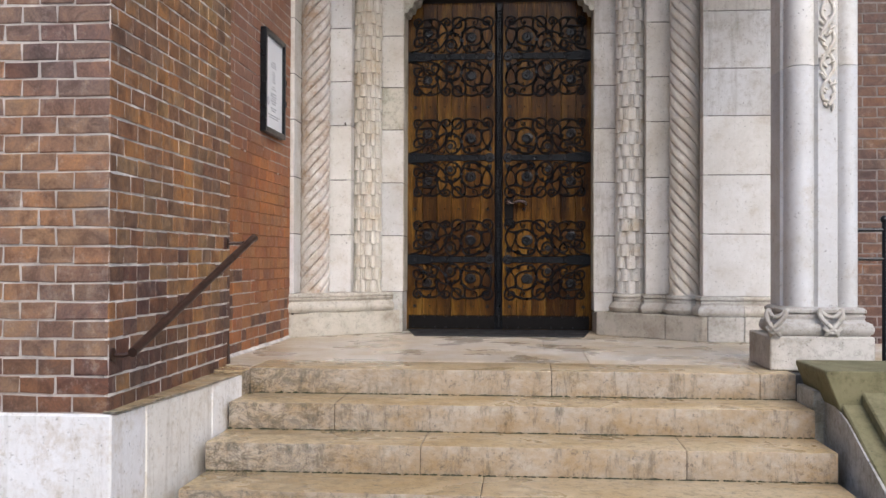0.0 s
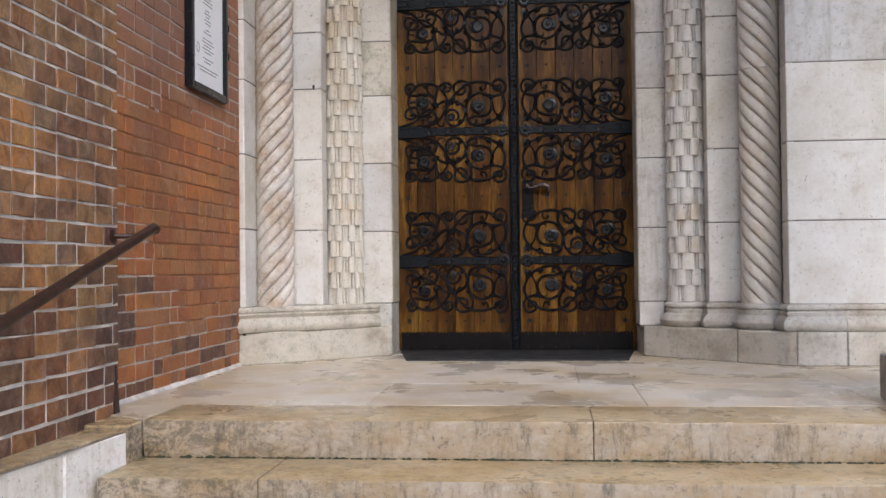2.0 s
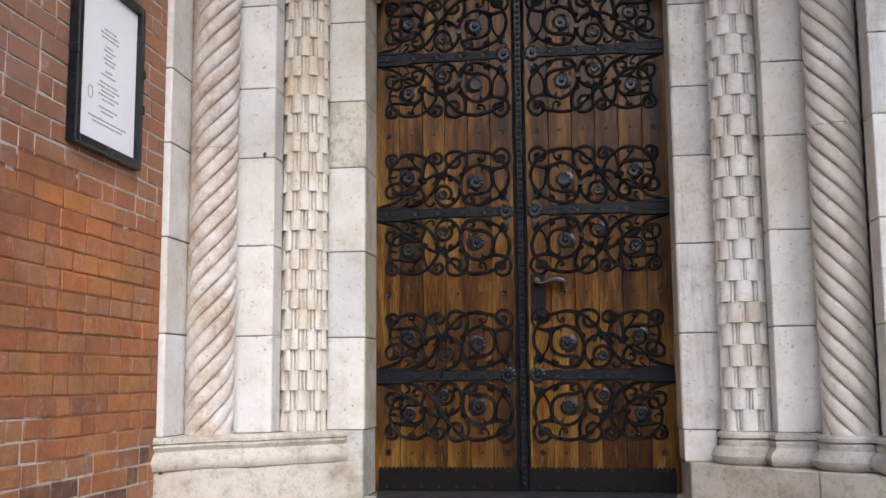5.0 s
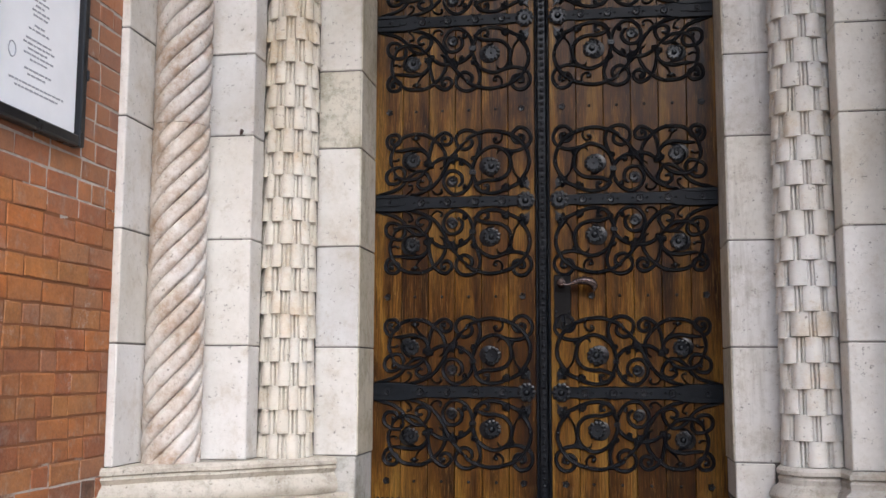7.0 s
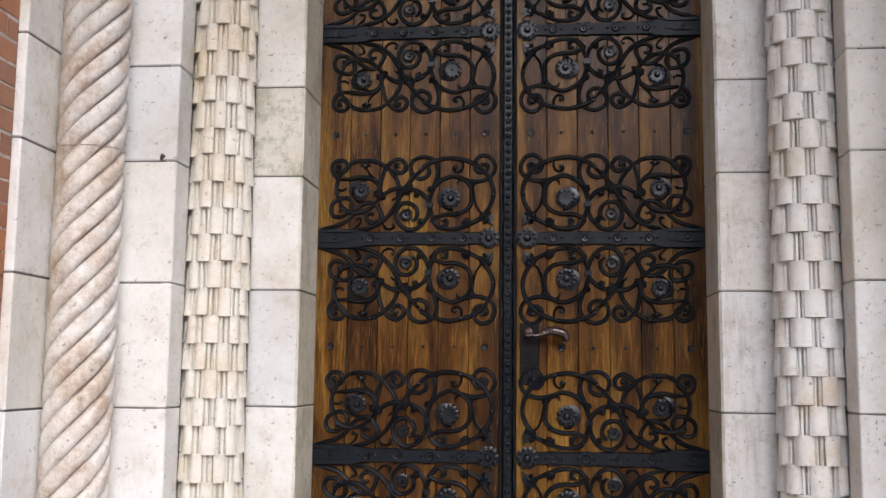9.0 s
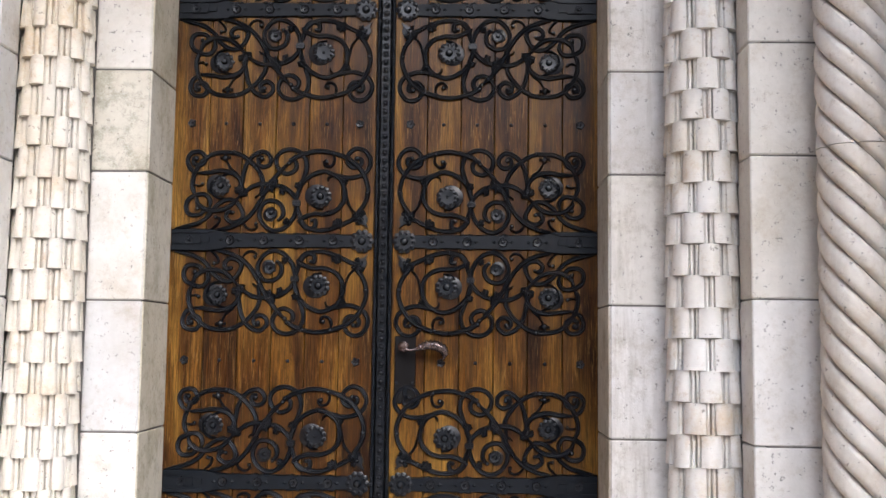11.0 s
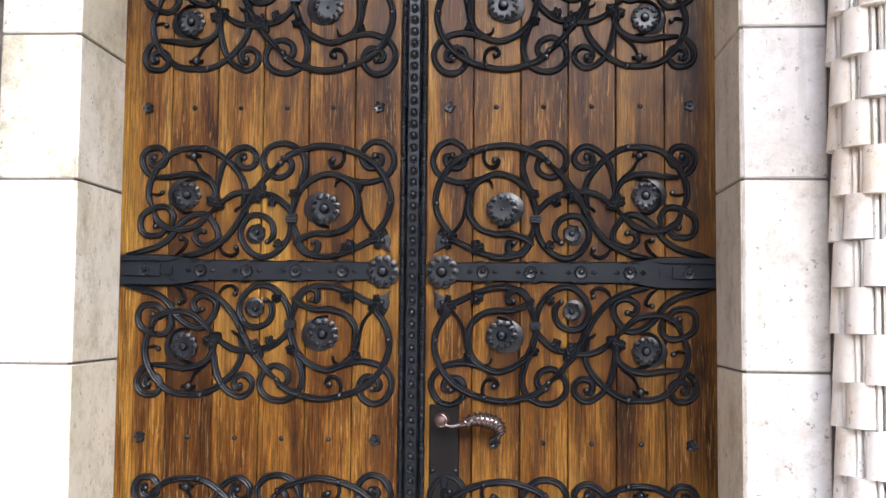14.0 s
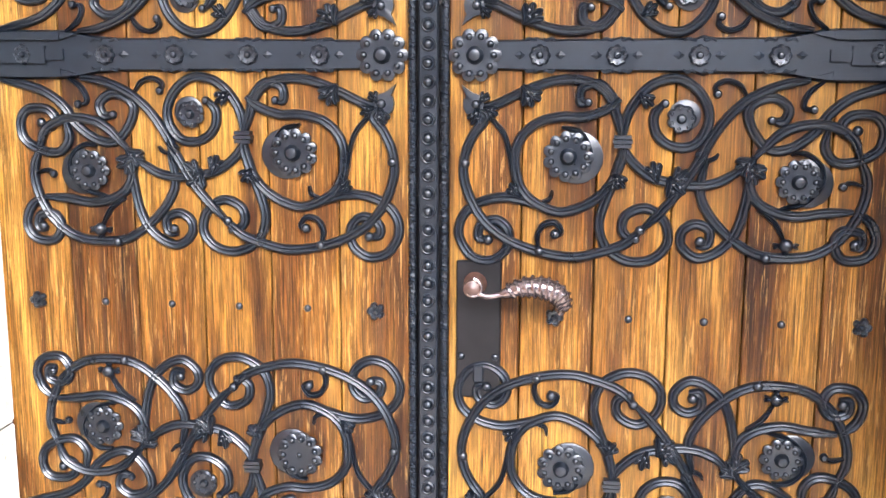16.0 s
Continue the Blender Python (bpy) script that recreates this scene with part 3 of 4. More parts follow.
def twisted_shaft(z0, z1, r, turn, strands=7, lead=0.67):
    """A cable-twisted shaft: rounded strands with deep grooves between."""
    bm = bmesh.new()
    n, rows = strands * 14, int((z1 - z0) / 0.02) + 1
    rings = []
    for j in range(rows + 1):
        z = z0 + (z1 - z0) * j / rows
        ring = []
        for i in range(n):
            u = (i % 14) / 14
            a = 2 * math.pi * (i / n + turn * z / lead)
            bulge = math.sqrt(max(0.0, 1 - abs(2 * u - 1) ** 3.2)) - 0.16 * (2 * u - 1) * (1 - abs(2 * u - 1))
            fade = min(1.0, (z - z0) / 0.03 if z0 < 0.5 else 1.0)
            rr = r - 0.031 * fade * (1 - bulge) + 0.0016 * noise.noise((math.cos(a) * 3, math.sin(a) * 3, z * 9)) - 0.004 * max(0.0, noise.noise((math.cos(a) * 5, math.sin(a) * 5, z * 14)) - 0.35)
            ring.append(bm.verts.new((rr * math.cos(a), rr * math.sin(a), z)))
        rings.append(ring)
    for a, b in zip(rings, rings[1:]):
        for i in range(n):
            bm.faces.new((a[i], a[(i + 1) % n], b[(i + 1) % n], b[i]))
    bm.faces.new(rings[0][::-1])
    bm.faces.new(rings[-1])
    return bm


def tiled_shaft(z0, z1, r, rowh=0.1075, around=7, fill=0.66, phase=0.0):
    """A shaft carved with staggered rows of hanging rounded tiles and fillets between."""
    bm = lathe([(r - 0.024, z0), (r - 0.024, z1)], 40)
    rng = random.Random(int(z0 * 100) + around)
    rows = int((z1 - z0) / rowh)
    for j in range(rows):
        zb = z0 + j * rowh
        zt = min(z1, zb + rowh + 0.002)
        for i in range(around):
            mid = 2 * math.pi * (i + 0.5 * (j % 2) + phase) / around
            half = math.pi / around * (fill + rng.uniform(-0.04, 0.04))
            wob = rng.uniform(-0.004, 0.004)
            grid = []
            for s in range(7):
                u = s / 3 - 1
                a = mid + half * u
                crown = 0.013 * math.sqrt(max(0.0, 1 - 0.92 * u * u))
                lo, hi = r + 0.004 + crown, r - 0.003 + crown
                cb, ct = math.cos(a), math.sin(a)
                grid.append([bm.verts.new((q * cb, q * ct, z)) for q, z in ((r - 0.028, zb + wob), (lo, zb + 0.002 + wob), (lo - 0.001, zb + 0.012 + wob), (hi, zt), (r - 0.028, zt))])
            for p, q in zip(grid, grid[1:]):
                for s in range(4):
                    bm.faces.new((p[s], q[s], q[s + 1], p[s + 1]))
            bm.faces.new(grid[0])
            bm.faces.new(grid[-1][::-1])
            # narrow fillet in the gap beside the tile
            g = mid + math.pi / around
            gap = math.pi / around * (1 - fill)
            for off, wide in ((-gap * 0.55, gap * 0.34), (gap * 0.55, gap * 0.34)):
                c = []
                for da, q in ((-wide - 0.008, r - 0.024), (-wide, r - 0.006), (0.0, r - 0.001), (wide, r - 0.006), (wide + 0.008, r - 0.024)):
                    a = g + off + da
                    c.append([bm.verts.new((q * math.cos(a), q * math.sin(a), z)) for z in (zb, zt)])
                for p, q in zip(c, c[1:]):
                    bm.faces.new((p[0], q[0], q[1], p[1]))
    return bm


def shafts():
    zs = (0.366, 1.835, HEAD)
    low_t, high_t = (mesh_of(twisted_shaft(zs[i] + (0.0015 if i else 0), zs[i + 1] - 0.0015, 0.126, 1), "twisted_drum", ROPE, True) for i in (0, 1))
    low_m, high_m = (mesh_of(twisted_shaft(zs[i] + (0.0015 if i else 0), zs[i + 1] - 0.0015, 0.126, -1), "twisted_drum", ROPE_PALE, True) for i in (0, 1))
    tiled = {-1: mesh_of(tiled_shaft(zs[0], zs[2], 0.116, around=8, fill=0.52), "tiled_shaft", CARVED, True), 1: mesh_of(tiled_shaft(zs[0], zs[2], 0.116), "tiled_shaft", CARVED, True)}
    for side, lo, hi in ((-1, low_t, high_t), (1, low_m, high_m)):
        col = thing("twisted_column", "pale stone column carved as a twisted rope", "column", "portal columns", m=pose(X(side, 1.558 if side < 0 else 1.575), -0.78, 0))
        part("drum", lo, ROPE, col)
        part("drum", hi, ROPE, col)
        col = thing("tiled_column", "pale stone column carved with overlapping hanging tiles", "column", "portal columns", m=pose(X(side, 1.16), -0.43, 0, 0, 0, 11 * side))
        part("shaft", tiled[side], CARVED, col)


shafts()


def head():
    """Door head with corbels, and an assumed, unseen vault that closes the porch above."""
    lintel = thing("lintel", "pale stone lintel on two moulded corbels over the door", "lintel", kind="structure")
    part("lintel_stone", box(X(-1, 0.848), X(1, 0.848), -0.318, 0.05, 3.142, HEAD, 0.006), LIME, lintel)
    for side in (-1, 1):
        bm = bmesh.new()
        sec = [(0.848, 2.83), (0.815, 2.83), (0.800, 2.865), (0.770, 2.875), (0.762, 2.915), (0.722, 2.93), (0.705, 2.985), (0.690, 2.995), (0.690, 3.058), (0.848, 3.058)]
        f = bm.faces.new([bm.verts.new((X(side, h), -0.315, 2.88 + (z - 2.83) * 1.13)) for h, z in sec])
        r = bmesh.ops.extrude_face_region(bm, geom=[f])
        bmesh.ops.translate(bm, verts=[v for v in r["geom"] if isinstance(v, bmesh.types.BMVert)], vec=(0, 0.26, 0))
        part("corbel", bm, LICHEN, lintel, "stained moulded corbel")
    # unseen vault: its rise sets how much sky reaches door and stone
    arc = [(0.35 + 2.55 * math.cos(a), HEAD + 0.95 * math.sin(a)) for a in (math.pi * i / 24 for i in range(25))]
    outer = [(0.35 + 2.85 * math.cos(a), HEAD + 1.25 * math.sin(a)) for a in (math.pi * i / 24 for i in range(25))]
    bm = bmesh.new()
    rings = [[bm.verts.new((x, y, z)) for x, z in arc + outer[::-1]] for y in (-3.45, 0.3)]
    for i in range(50):
        bm.faces.new((rings[0][i], rings[0][(i + 1) % 50], rings[1][(i + 1) % 50], rings[1][i]))
    for ring in rings:
        for i in range(24):
            bm.faces.new((ring[i], ring[i + 1], ring[48 - i], ring[49 - i]))
    tagged(part("ceiling", bm, PLASTER), "plain plastered barrel vault assumed over the porch, out of view", "ceiling", kind="structure")
    bm = bmesh.new()
    rings = [[bm.verts.new((x, y, z - 0.002)) for x, z in arc] for y in (0.05, 0.28)]
    for ring in rings:
        bm.faces.new(ring)
    for i in range(25):
        bm.faces.new((rings[0][i], rings[0][(i + 1) % 25], rings[1][(i + 1) % 25], rings[1][i]))
    tagged(part("wall_tympanum", bm, LIME), "plain pale stone wall above the lintel", "wall", kind="structure")
    tagged(part("wall_behind", box(-2.6, 3.4, 0.10, 0.3, -0.2, HEAD), DUSK), "dark wall closing the doorway behind the leaves", "wall", kind="structure")
    # near-black board fills the strip above the leaves
    part("door_frame", box(X(-1, 0.90), X(1, 0.90), 0.012, 0.09, 2.97, 3.25), DUSK, lintel, "near-black board at the door head")


head()


# ---- the door ----
def ribbon(bm, line, half, high, base, lift=0.0, point=False):
    """A forged bar with two rounded ribs along a flat curve; tapers at its ends."""
    pts = spline(line, 5)
    sec = [(-1, 0), (-0.95, 0.52), (-0.74, 0.86), (-0.46, 1.0), (-0.20, 0.84), (0, 0.70), (0.20, 0.84), (0.46, 1.0), (0.74, 0.86), (0.95, 0.52), (1, 0)]
    rings = []
    for i, p in enumerate(pts):
        d = (pts[min(i + 1, len(pts) - 1)] - pts[max(i - 1, 0)]).normalized()
        s = Vector((-d.y, d.x))
        w = half * min(1.0, 0.55 + 0.12 * min(i, len(pts) - 1 - i))
        if point:
            t = i / (len(pts) - 1)
            w = half * max(0.12, (0.55 + 0.9 * t) if t < 0.5 else math.sqrt(max(0.0, 1 - ((t - 0.5) / 0.5) ** 2)))
        rings.append([bm.verts.new((p.x + s.x * w * a, -(base + lift + high * b), p.y + s.y * w * a)) for a, b in sec])
    for a, b in zip(rings, rings[1:]):
        for i in range(len(sec)):
            k = (i + 1) % len(sec)
            bm.faces.new((a[i], a[k], b[k], b[i]))
    bm.faces.new(rings[0][::-1])
    bm.faces.new(rings[-1])


def stud(bm, x, z, r, base, high=None):
    """A low domed stud on the door's face."""
    high = high or r * 0.8
    rings = []
    for k, h in ((1.0, 0.0), (0.92, 0.45), (0.6, 0.85)):
        rings.append([bm.verts.new((x + r * k * math.cos(a), -(base + high * h), z + r * k * math.sin(a))) for a in (2 * math.pi * i / 10 for i in range(10))])
    top = bm.verts.new((x, -(base + high), z))
    for a, b in zip(rings, rings[1:]):
        for i in range(10):
            bm.faces.new((a[i], a[(i + 1) % 10], b[(i + 1) % 10], b[i]))
    for i in range(10):
        bm.faces.new((rings[-1][i], rings[-1][(i + 1) % 10], top))
    bm.faces.new(rings[0][::-1])


def leaf(bm, x, z, ang, size, base, fingers=4, bend=0.8):
    """A forged acanthus tuft: plump overlapping lobes that curl outwards, beaded at the root."""
    for k in range(fingers):
        f = k - (fingers - 1) / 2
        a = ang + f * 0.30
        n = size * (0.92 - 0.11 * abs(f))
        curl = bend * (1 if f >= 0 else -1) * (0.35 + 0.45 * abs(f))
        p = Vector((x - 0.25 * size * math.cos(ang), z - 0.25 * size * math.sin(ang)))
        line = [p]
        for q in range(4):
            b = a + curl * (q / 3) ** 2
            p = p + Vector((math.cos(b), math.sin(b))) * n / 4 * (1.25 if q < 3 else 0.5)
            line.append(p)
        ribbon(bm, line, size * 0.165, 0.009 + 0.002 * (k % 2), FACE, base - FACE, True)
    for d, w in ((0.10, 0.0), (0.30, 0.16), (0.30, -0.16)):
        stud(bm, x + size * (d * math.cos(ang) - w * math.sin(ang)), z + size * (d * math.sin(ang) + w * math.cos(ang)), size * 0.095, base + 0.008)


FACE = 0.0                                    # the planks' face; ironwork stands in front of it


def scrollwork():
    """One scrolled iron field beside a strap; u runs from the meeting edge, v away from the strap, both in centimetres."""
    bm = bmesh.new()
    vines = [
        [(4.8, 9.2), (7.8, 9.0), (15.0, 5.7), (20.1, 4.3), (25.0, 4.6), (28.3, 6.7), (30.0, 10.5), (31.3, 15.0)],
        [(30.2, 11.3), (29.4, 7.7), (26.9, 5.0), (23.9, 5.7), (23.6, 8.1), (25.0, 8.4)],
    ]

    def vine(*uv, half=0.0092, high=0.0105, lift=0.0):
        ribbon(bm, [(u / 100, v / 100) for u, v in uv], half, high, FACE, lift)

    for v in vines:
        vine(*v)
    # ring round the large rosette, its tail curl and the outer loop
    vine((30.6, 7.6), (28.3, 9.4), (24.3, 10.8), (20.1, 10.8), (15.7, 12.1), (12.8, 15.3), (12.2, 19.4), (13.2, 23.5), (15.7, 26.2), (20.1, 27.9), (24.3, 26.9), (27.8, 24.5), (30.0, 21.4), (31.3, 17.3), (31.3, 15.0), lift=0.002)
    vine((31.3, 15.9), (30.0, 21.4), (28.3, 26.2), (27.5, 30.3), (28.9, 34.4), (32.9, 36.7), (37.2, 36.1), (39.7, 33.1), (39.0, 29.3), (35.7, 26.9), (32.2, 28.3), (31.7, 31.2), (34.0, 33.0))
    vine((35.1, 30.7), (32.2, 33.4), (27.8, 35.1), (22.9, 36.1), (17.1, 35.4), (11.4, 33.4), (7.1, 30.3), (4.3, 26.2), (2.8, 21.4), (3.2, 17.3), (4.7, 13.9), (6.6, 11.2), (5.6, 9.6), lift=0.003)
    vine((5.2, 9.4), (7.6, 11.1), (10.0, 13.9), (11.1, 17.3), (11.7, 20.7), (12.5, 24.1), half=0.005)
    vine((17.9, 27.5), (13.6, 25.9), (9.3, 25.5), (4.9, 26.9), (2.4, 29.6), (2.1, 33.0), (4.3, 36.4), (7.8, 37.2), (10.7, 35.1), (11.1, 31.6), (8.9, 29.6), (6.0, 30.7), (5.6, 32.8), (7.5, 33.5))
    vine((16.8, 35.1), (16.4, 32.4), (17.5, 30.3), (19.6, 29.9), (20.7, 31.6), (19.0, 32.5), half=0.0055)
    # long diagonal and the spiral round the small rosette
    vine((62.6, 4.3), (58.0, 5.0), (52.9, 7.3), (49.3, 10.5), (46.5, 14.6), (44.4, 18.6), (41.5, 23.5), (38.3, 27.5), (35.1, 30.7), half=0.0088, lift=0.004)
    vine((31.2, 15.0), (32.2, 9.7), (35.7, 5.3), (40.1, 4.0), (43.6, 5.7), (45.8, 9.1), (45.8, 12.5), (43.6, 15.6), (40.1, 15.9), (37.2, 13.9), (36.5, 10.5), (38.3, 8.1))
    # the hinge side: ring, cup and crescent round the second rosette
    vine((71.6, 17.3), (73.3, 21.4), (72.7, 26.2), (70.1, 31.0), (65.9, 34.4), (60.8, 35.4), (55.1, 34.8), (50.1, 31.6), (46.5, 27.5), (45.0, 23.5), (45.9, 18.1))
    vine((71.2, 26.9), (66.5, 27.2), (61.6, 27.9), (57.2, 26.9), (54.4, 24.8), (53.3, 21.4), (54.0, 17.3), lift=0.002)
    vine((58.6, 26.7), (63.0, 25.4), (65.7, 22.3), (65.4, 19.0), (63.0, 16.9), (60.3, 16.9), half=0.0048)
    vine((79.5, 4.4), (75.1, 5.4), (70.1, 7.0), (66.5, 9.7), (64.0, 13.2), (60.2, 15.9), (56.6, 16.2), (53.7, 13.2), (52.6, 9.7), (54.4, 7.7), (57.2, 7.3), (59.4, 9.1), (58.6, 11.3), (56.4, 11.1))
    vine((54.0, 17.6), (58.6, 13.2), (63.0, 11.8), (67.0, 12.1), (70.5, 14.2), (71.6, 17.3), lift=0.003)
    vine((66.2, 12.7), (65.9, 15.9), (68.0, 18.3), (71.6, 18.0), (74.9, 15.9), (75.5, 12.5), (73.8, 10.2), (70.1, 10.2), (68.4, 12.0), (69.8, 13.7), (71.6, 12.7))
    vine((52.6, 19.2), (48.7, 21.8), (45.0, 22.7), (40.8, 22.4), (36.5, 21.4), (32.9, 18.6), (31.3, 15.9), lift=0.002)
    vine((53.3, 21.4), (52.9, 26.2), (51.5, 31.0), (48.7, 34.4), (45.0, 35.8), (42.2, 33.7), (42.2, 31.0), (44.4, 29.6), (46.9, 30.7), (46.7, 33.2), (44.7, 33.5))
    vine((71.6, 26.9), (74.4, 28.9), (75.5, 32.4), (73.8, 35.1), (70.1, 35.4), (68.4, 32.7), (69.8, 30.3), (72.7, 30.7), (73.0, 32.9), (71.2, 33.2))
    # twigs, tendrils and thorns
    vine((55.1, 26.9), (58.0, 28.9), (60.0, 32.4), half=0.005)
    vine((65.1, 4.3), (62.6, 6.4), (61.9, 8.7), (63.7, 9.4), half=0.005)
    vine((52.3, 7.0), (50.9, 5.0), (48.7, 4.3), (46.9, 5.3), (47.2, 7.0), half=0.005)
    vine((73.0, 22.4), (70.5, 21.8), (69.0, 22.6), half=0.0042)
    vine((15.6, 26.6), (18.4, 25.6), (18.9, 24.0), half=0.004)
    vine((44.6, 18.6), (47.0, 18.0), (47.9, 17.0), half=0.004)
    vine((24.9, 20.6), (25.6, 17.0), (23.8, 13.6), (20.4, 12.6), half=0.005)
    # palmette by the meeting edge: a pear-shaped plate drawn out to a point
    rim = [(4.6 + 1.9 * math.cos(a) - (0.9 if math.sin(a) < -0.8 else 0), 8.7 + 2.2 * math.sin(a)) for a in (2 * math.pi * i / 16 for i in range(16))]
    rim[12] = (2.4, 5.2)
    top = bm.verts.new((0.048, -(FACE + 0.0130), 0.088))
    ups = [bm.verts.new((u / 100, -(FACE + 0.011), v / 100)) for u, v in rim]
    lows = [bm.verts.new((u / 100, -FACE, v / 100)) for u, v in rim]
    for i in range(16):
        bm.faces.new((ups[i], ups[(i + 1) % 16], top))
        bm.faces.new((lows[i], lows[(i + 1) % 16], ups[(i + 1) % 16], ups[i]))
    bm.faces.new(lows[::-1])
    for u, v, a, s, n in ((53.4, 18.4, 2.4, 0.042, 4), (53.4, 19.4, 0.9, 0.046, 4), (40.0, 22.2, 1.0, 0.046, 4), (40.6, 21.8, 5.5, 0.040, 3), (45.6, 16.6, 2.2, 0.030, 3), (30.2, 21.4, 0.8, 0.034, 3), (30.0, 22.2, 2.4, 0.030, 2), (12.6, 24.6, 4.0, 0.032, 3), (14.0, 6.2, 0.9, 0.046, 4), (34.4, 7.2, 0.6, 0.034, 3), (37.2, 21.2, 4.4, 0.040, 3), (7.0, 9.6, 0.4, 0.030, 3), (5.2, 10.0, 1.9, 0.034, 3), (6.0, 8.0, 5.4, 0.026, 3)):
        leaf(bm, u / 100, v / 100, a, s, FACE + 0.005, n)
    for u, v in ((3.1, 19.3), (34.7, 30.9), (70.9, 12.7), (71.8, 32.6), (45.3, 32.6), (7.5, 33.2), (19.6, 31.9), (56.8, 35.4), (16.8, 35.1), (5.0, 8.7)):
        stud(bm, u / 100, v / 100, 0.0092, FACE + 0.009, 0.009)
    # ball ends of the small curls, and the cupped bud on its twig
    for u, v in ((38.3, 8.3), (25.0, 8.2), (34.0, 32.6), (56.6, 11.1), (63.5, 9.2), (47.2, 6.6), (69.2, 22.5)):
        stud(bm, u / 100, v / 100, 0.0080, FACE + 0.006, 0.009)
    stud(bm, 0.602, 0.330, 0.0125, FACE + 0.008, 0.012)
    for a in (0.1, 1.57, 3.04):
        leaf(bm, 0.602 + 0.010 * math.cos(a), 0.330 + 0.010 * math.sin(a) * 0.7, a, 0.018, FACE + 0.002, 2)
    # flat round ends of the vines, behind the rosettes
    for u, v, r in ((0.232, 0.180, 0.047), (0.634, 0.220, 0.043), (0.418, 0.104, 0.028)):
        rings = [[bm.verts.new((u + q * math.cos(a), -(FACE + h), v + q * math.sin(a))) for a in (2 * math.pi * i / 28 for i in range(28))] for q, h in ((r, 0.0), (r, 0.004), (r - 0.004, 0.006))]
        for a, b in zip(rings, rings[1:]):
            for i in range(28):
                bm.faces.new((a[i], a[(i + 1) % 28], b[(i + 1) % 28], b[i]))
        bm.faces.new(rings[0][::-1])
        bm.faces.new(rings[-1])
    # bound collar where the vines meet
    for k in range(3):
        w = 0.017 - 0.002 * abs(k - 1)
        box(0.312 - w, 0.312 + w, -(FACE + 0.019), -FACE, 0.139 + 0.008 * k, 0.1455 + 0.008 * k, bm=bm)
    return bm


def rosette(r, petals, domed=True, deep=0.17):
    """A round forged flower: scalloped plate, ring of beads and a central dome."""
    bm = bmesh.new()
    n = petals * 6
    rim = []
    for h, k in ((0.0, 1.0), (0.006, 1.0), (0.009, 0.86), (0.0075, 0.6)):
        ring = []
        for i in range(n):
            a = 2 * math.pi * i / n
            rr = r * k * (1 - deep + deep * abs(math.cos(petals * a / 2)) ** 0.7 if k > 0.8 else 1 - deep)
            ring.append(bm.verts.new((rr * math.cos(a), -h, rr * math.sin(a))))
        rim.append(ring)
    for a, b in zip(rim, rim[1:]):
        for i in range(n):
            bm.faces.new((a[i], a[(i + 1) % n], b[(i + 1) % n], b[i]))
    bm.faces.new(rim[-1])
    bm.faces.new(rim[0][::-1])
    for i in range(petals):
        a = 2 * math.pi * i / petals
        stud(bm, 0.70 * r * math.cos(a), 0.70 * r * math.sin(a), r * 0.13, 0.008, r * 0.12)
    stud(bm, 0, 0, r * (0.34 if domed else 0.12), 0.0075, r * (0.34 if domed else 0.1))
    return bm


SCROLL = mesh_of(scrollwork(), "scrollwork", IRON, True)
ROSE_L = mesh_of(rosette(0.046, 11), "rosette", IRON, True)
ROSE_F = mesh_of(rosette(0.046, 11, False), "rosette", IRON, True)
ROSE_M = mesh_of(rosette(0.040, 10), "rosette", IRON, True)
ROSE_S = mesh_of(rosette(0.026, 7), "rosette", IRON, True)
ROSE_N = mesh_of(rosette(0.0175, 5, True, 0.38), "rosette", IRON, True)
ROSE_T = mesh_of(rosette(0.019, 8), "rosette", IRON, True)
ROSE_E = mesh_of(rosette(0.048, 10), "rosette", IRON, True)


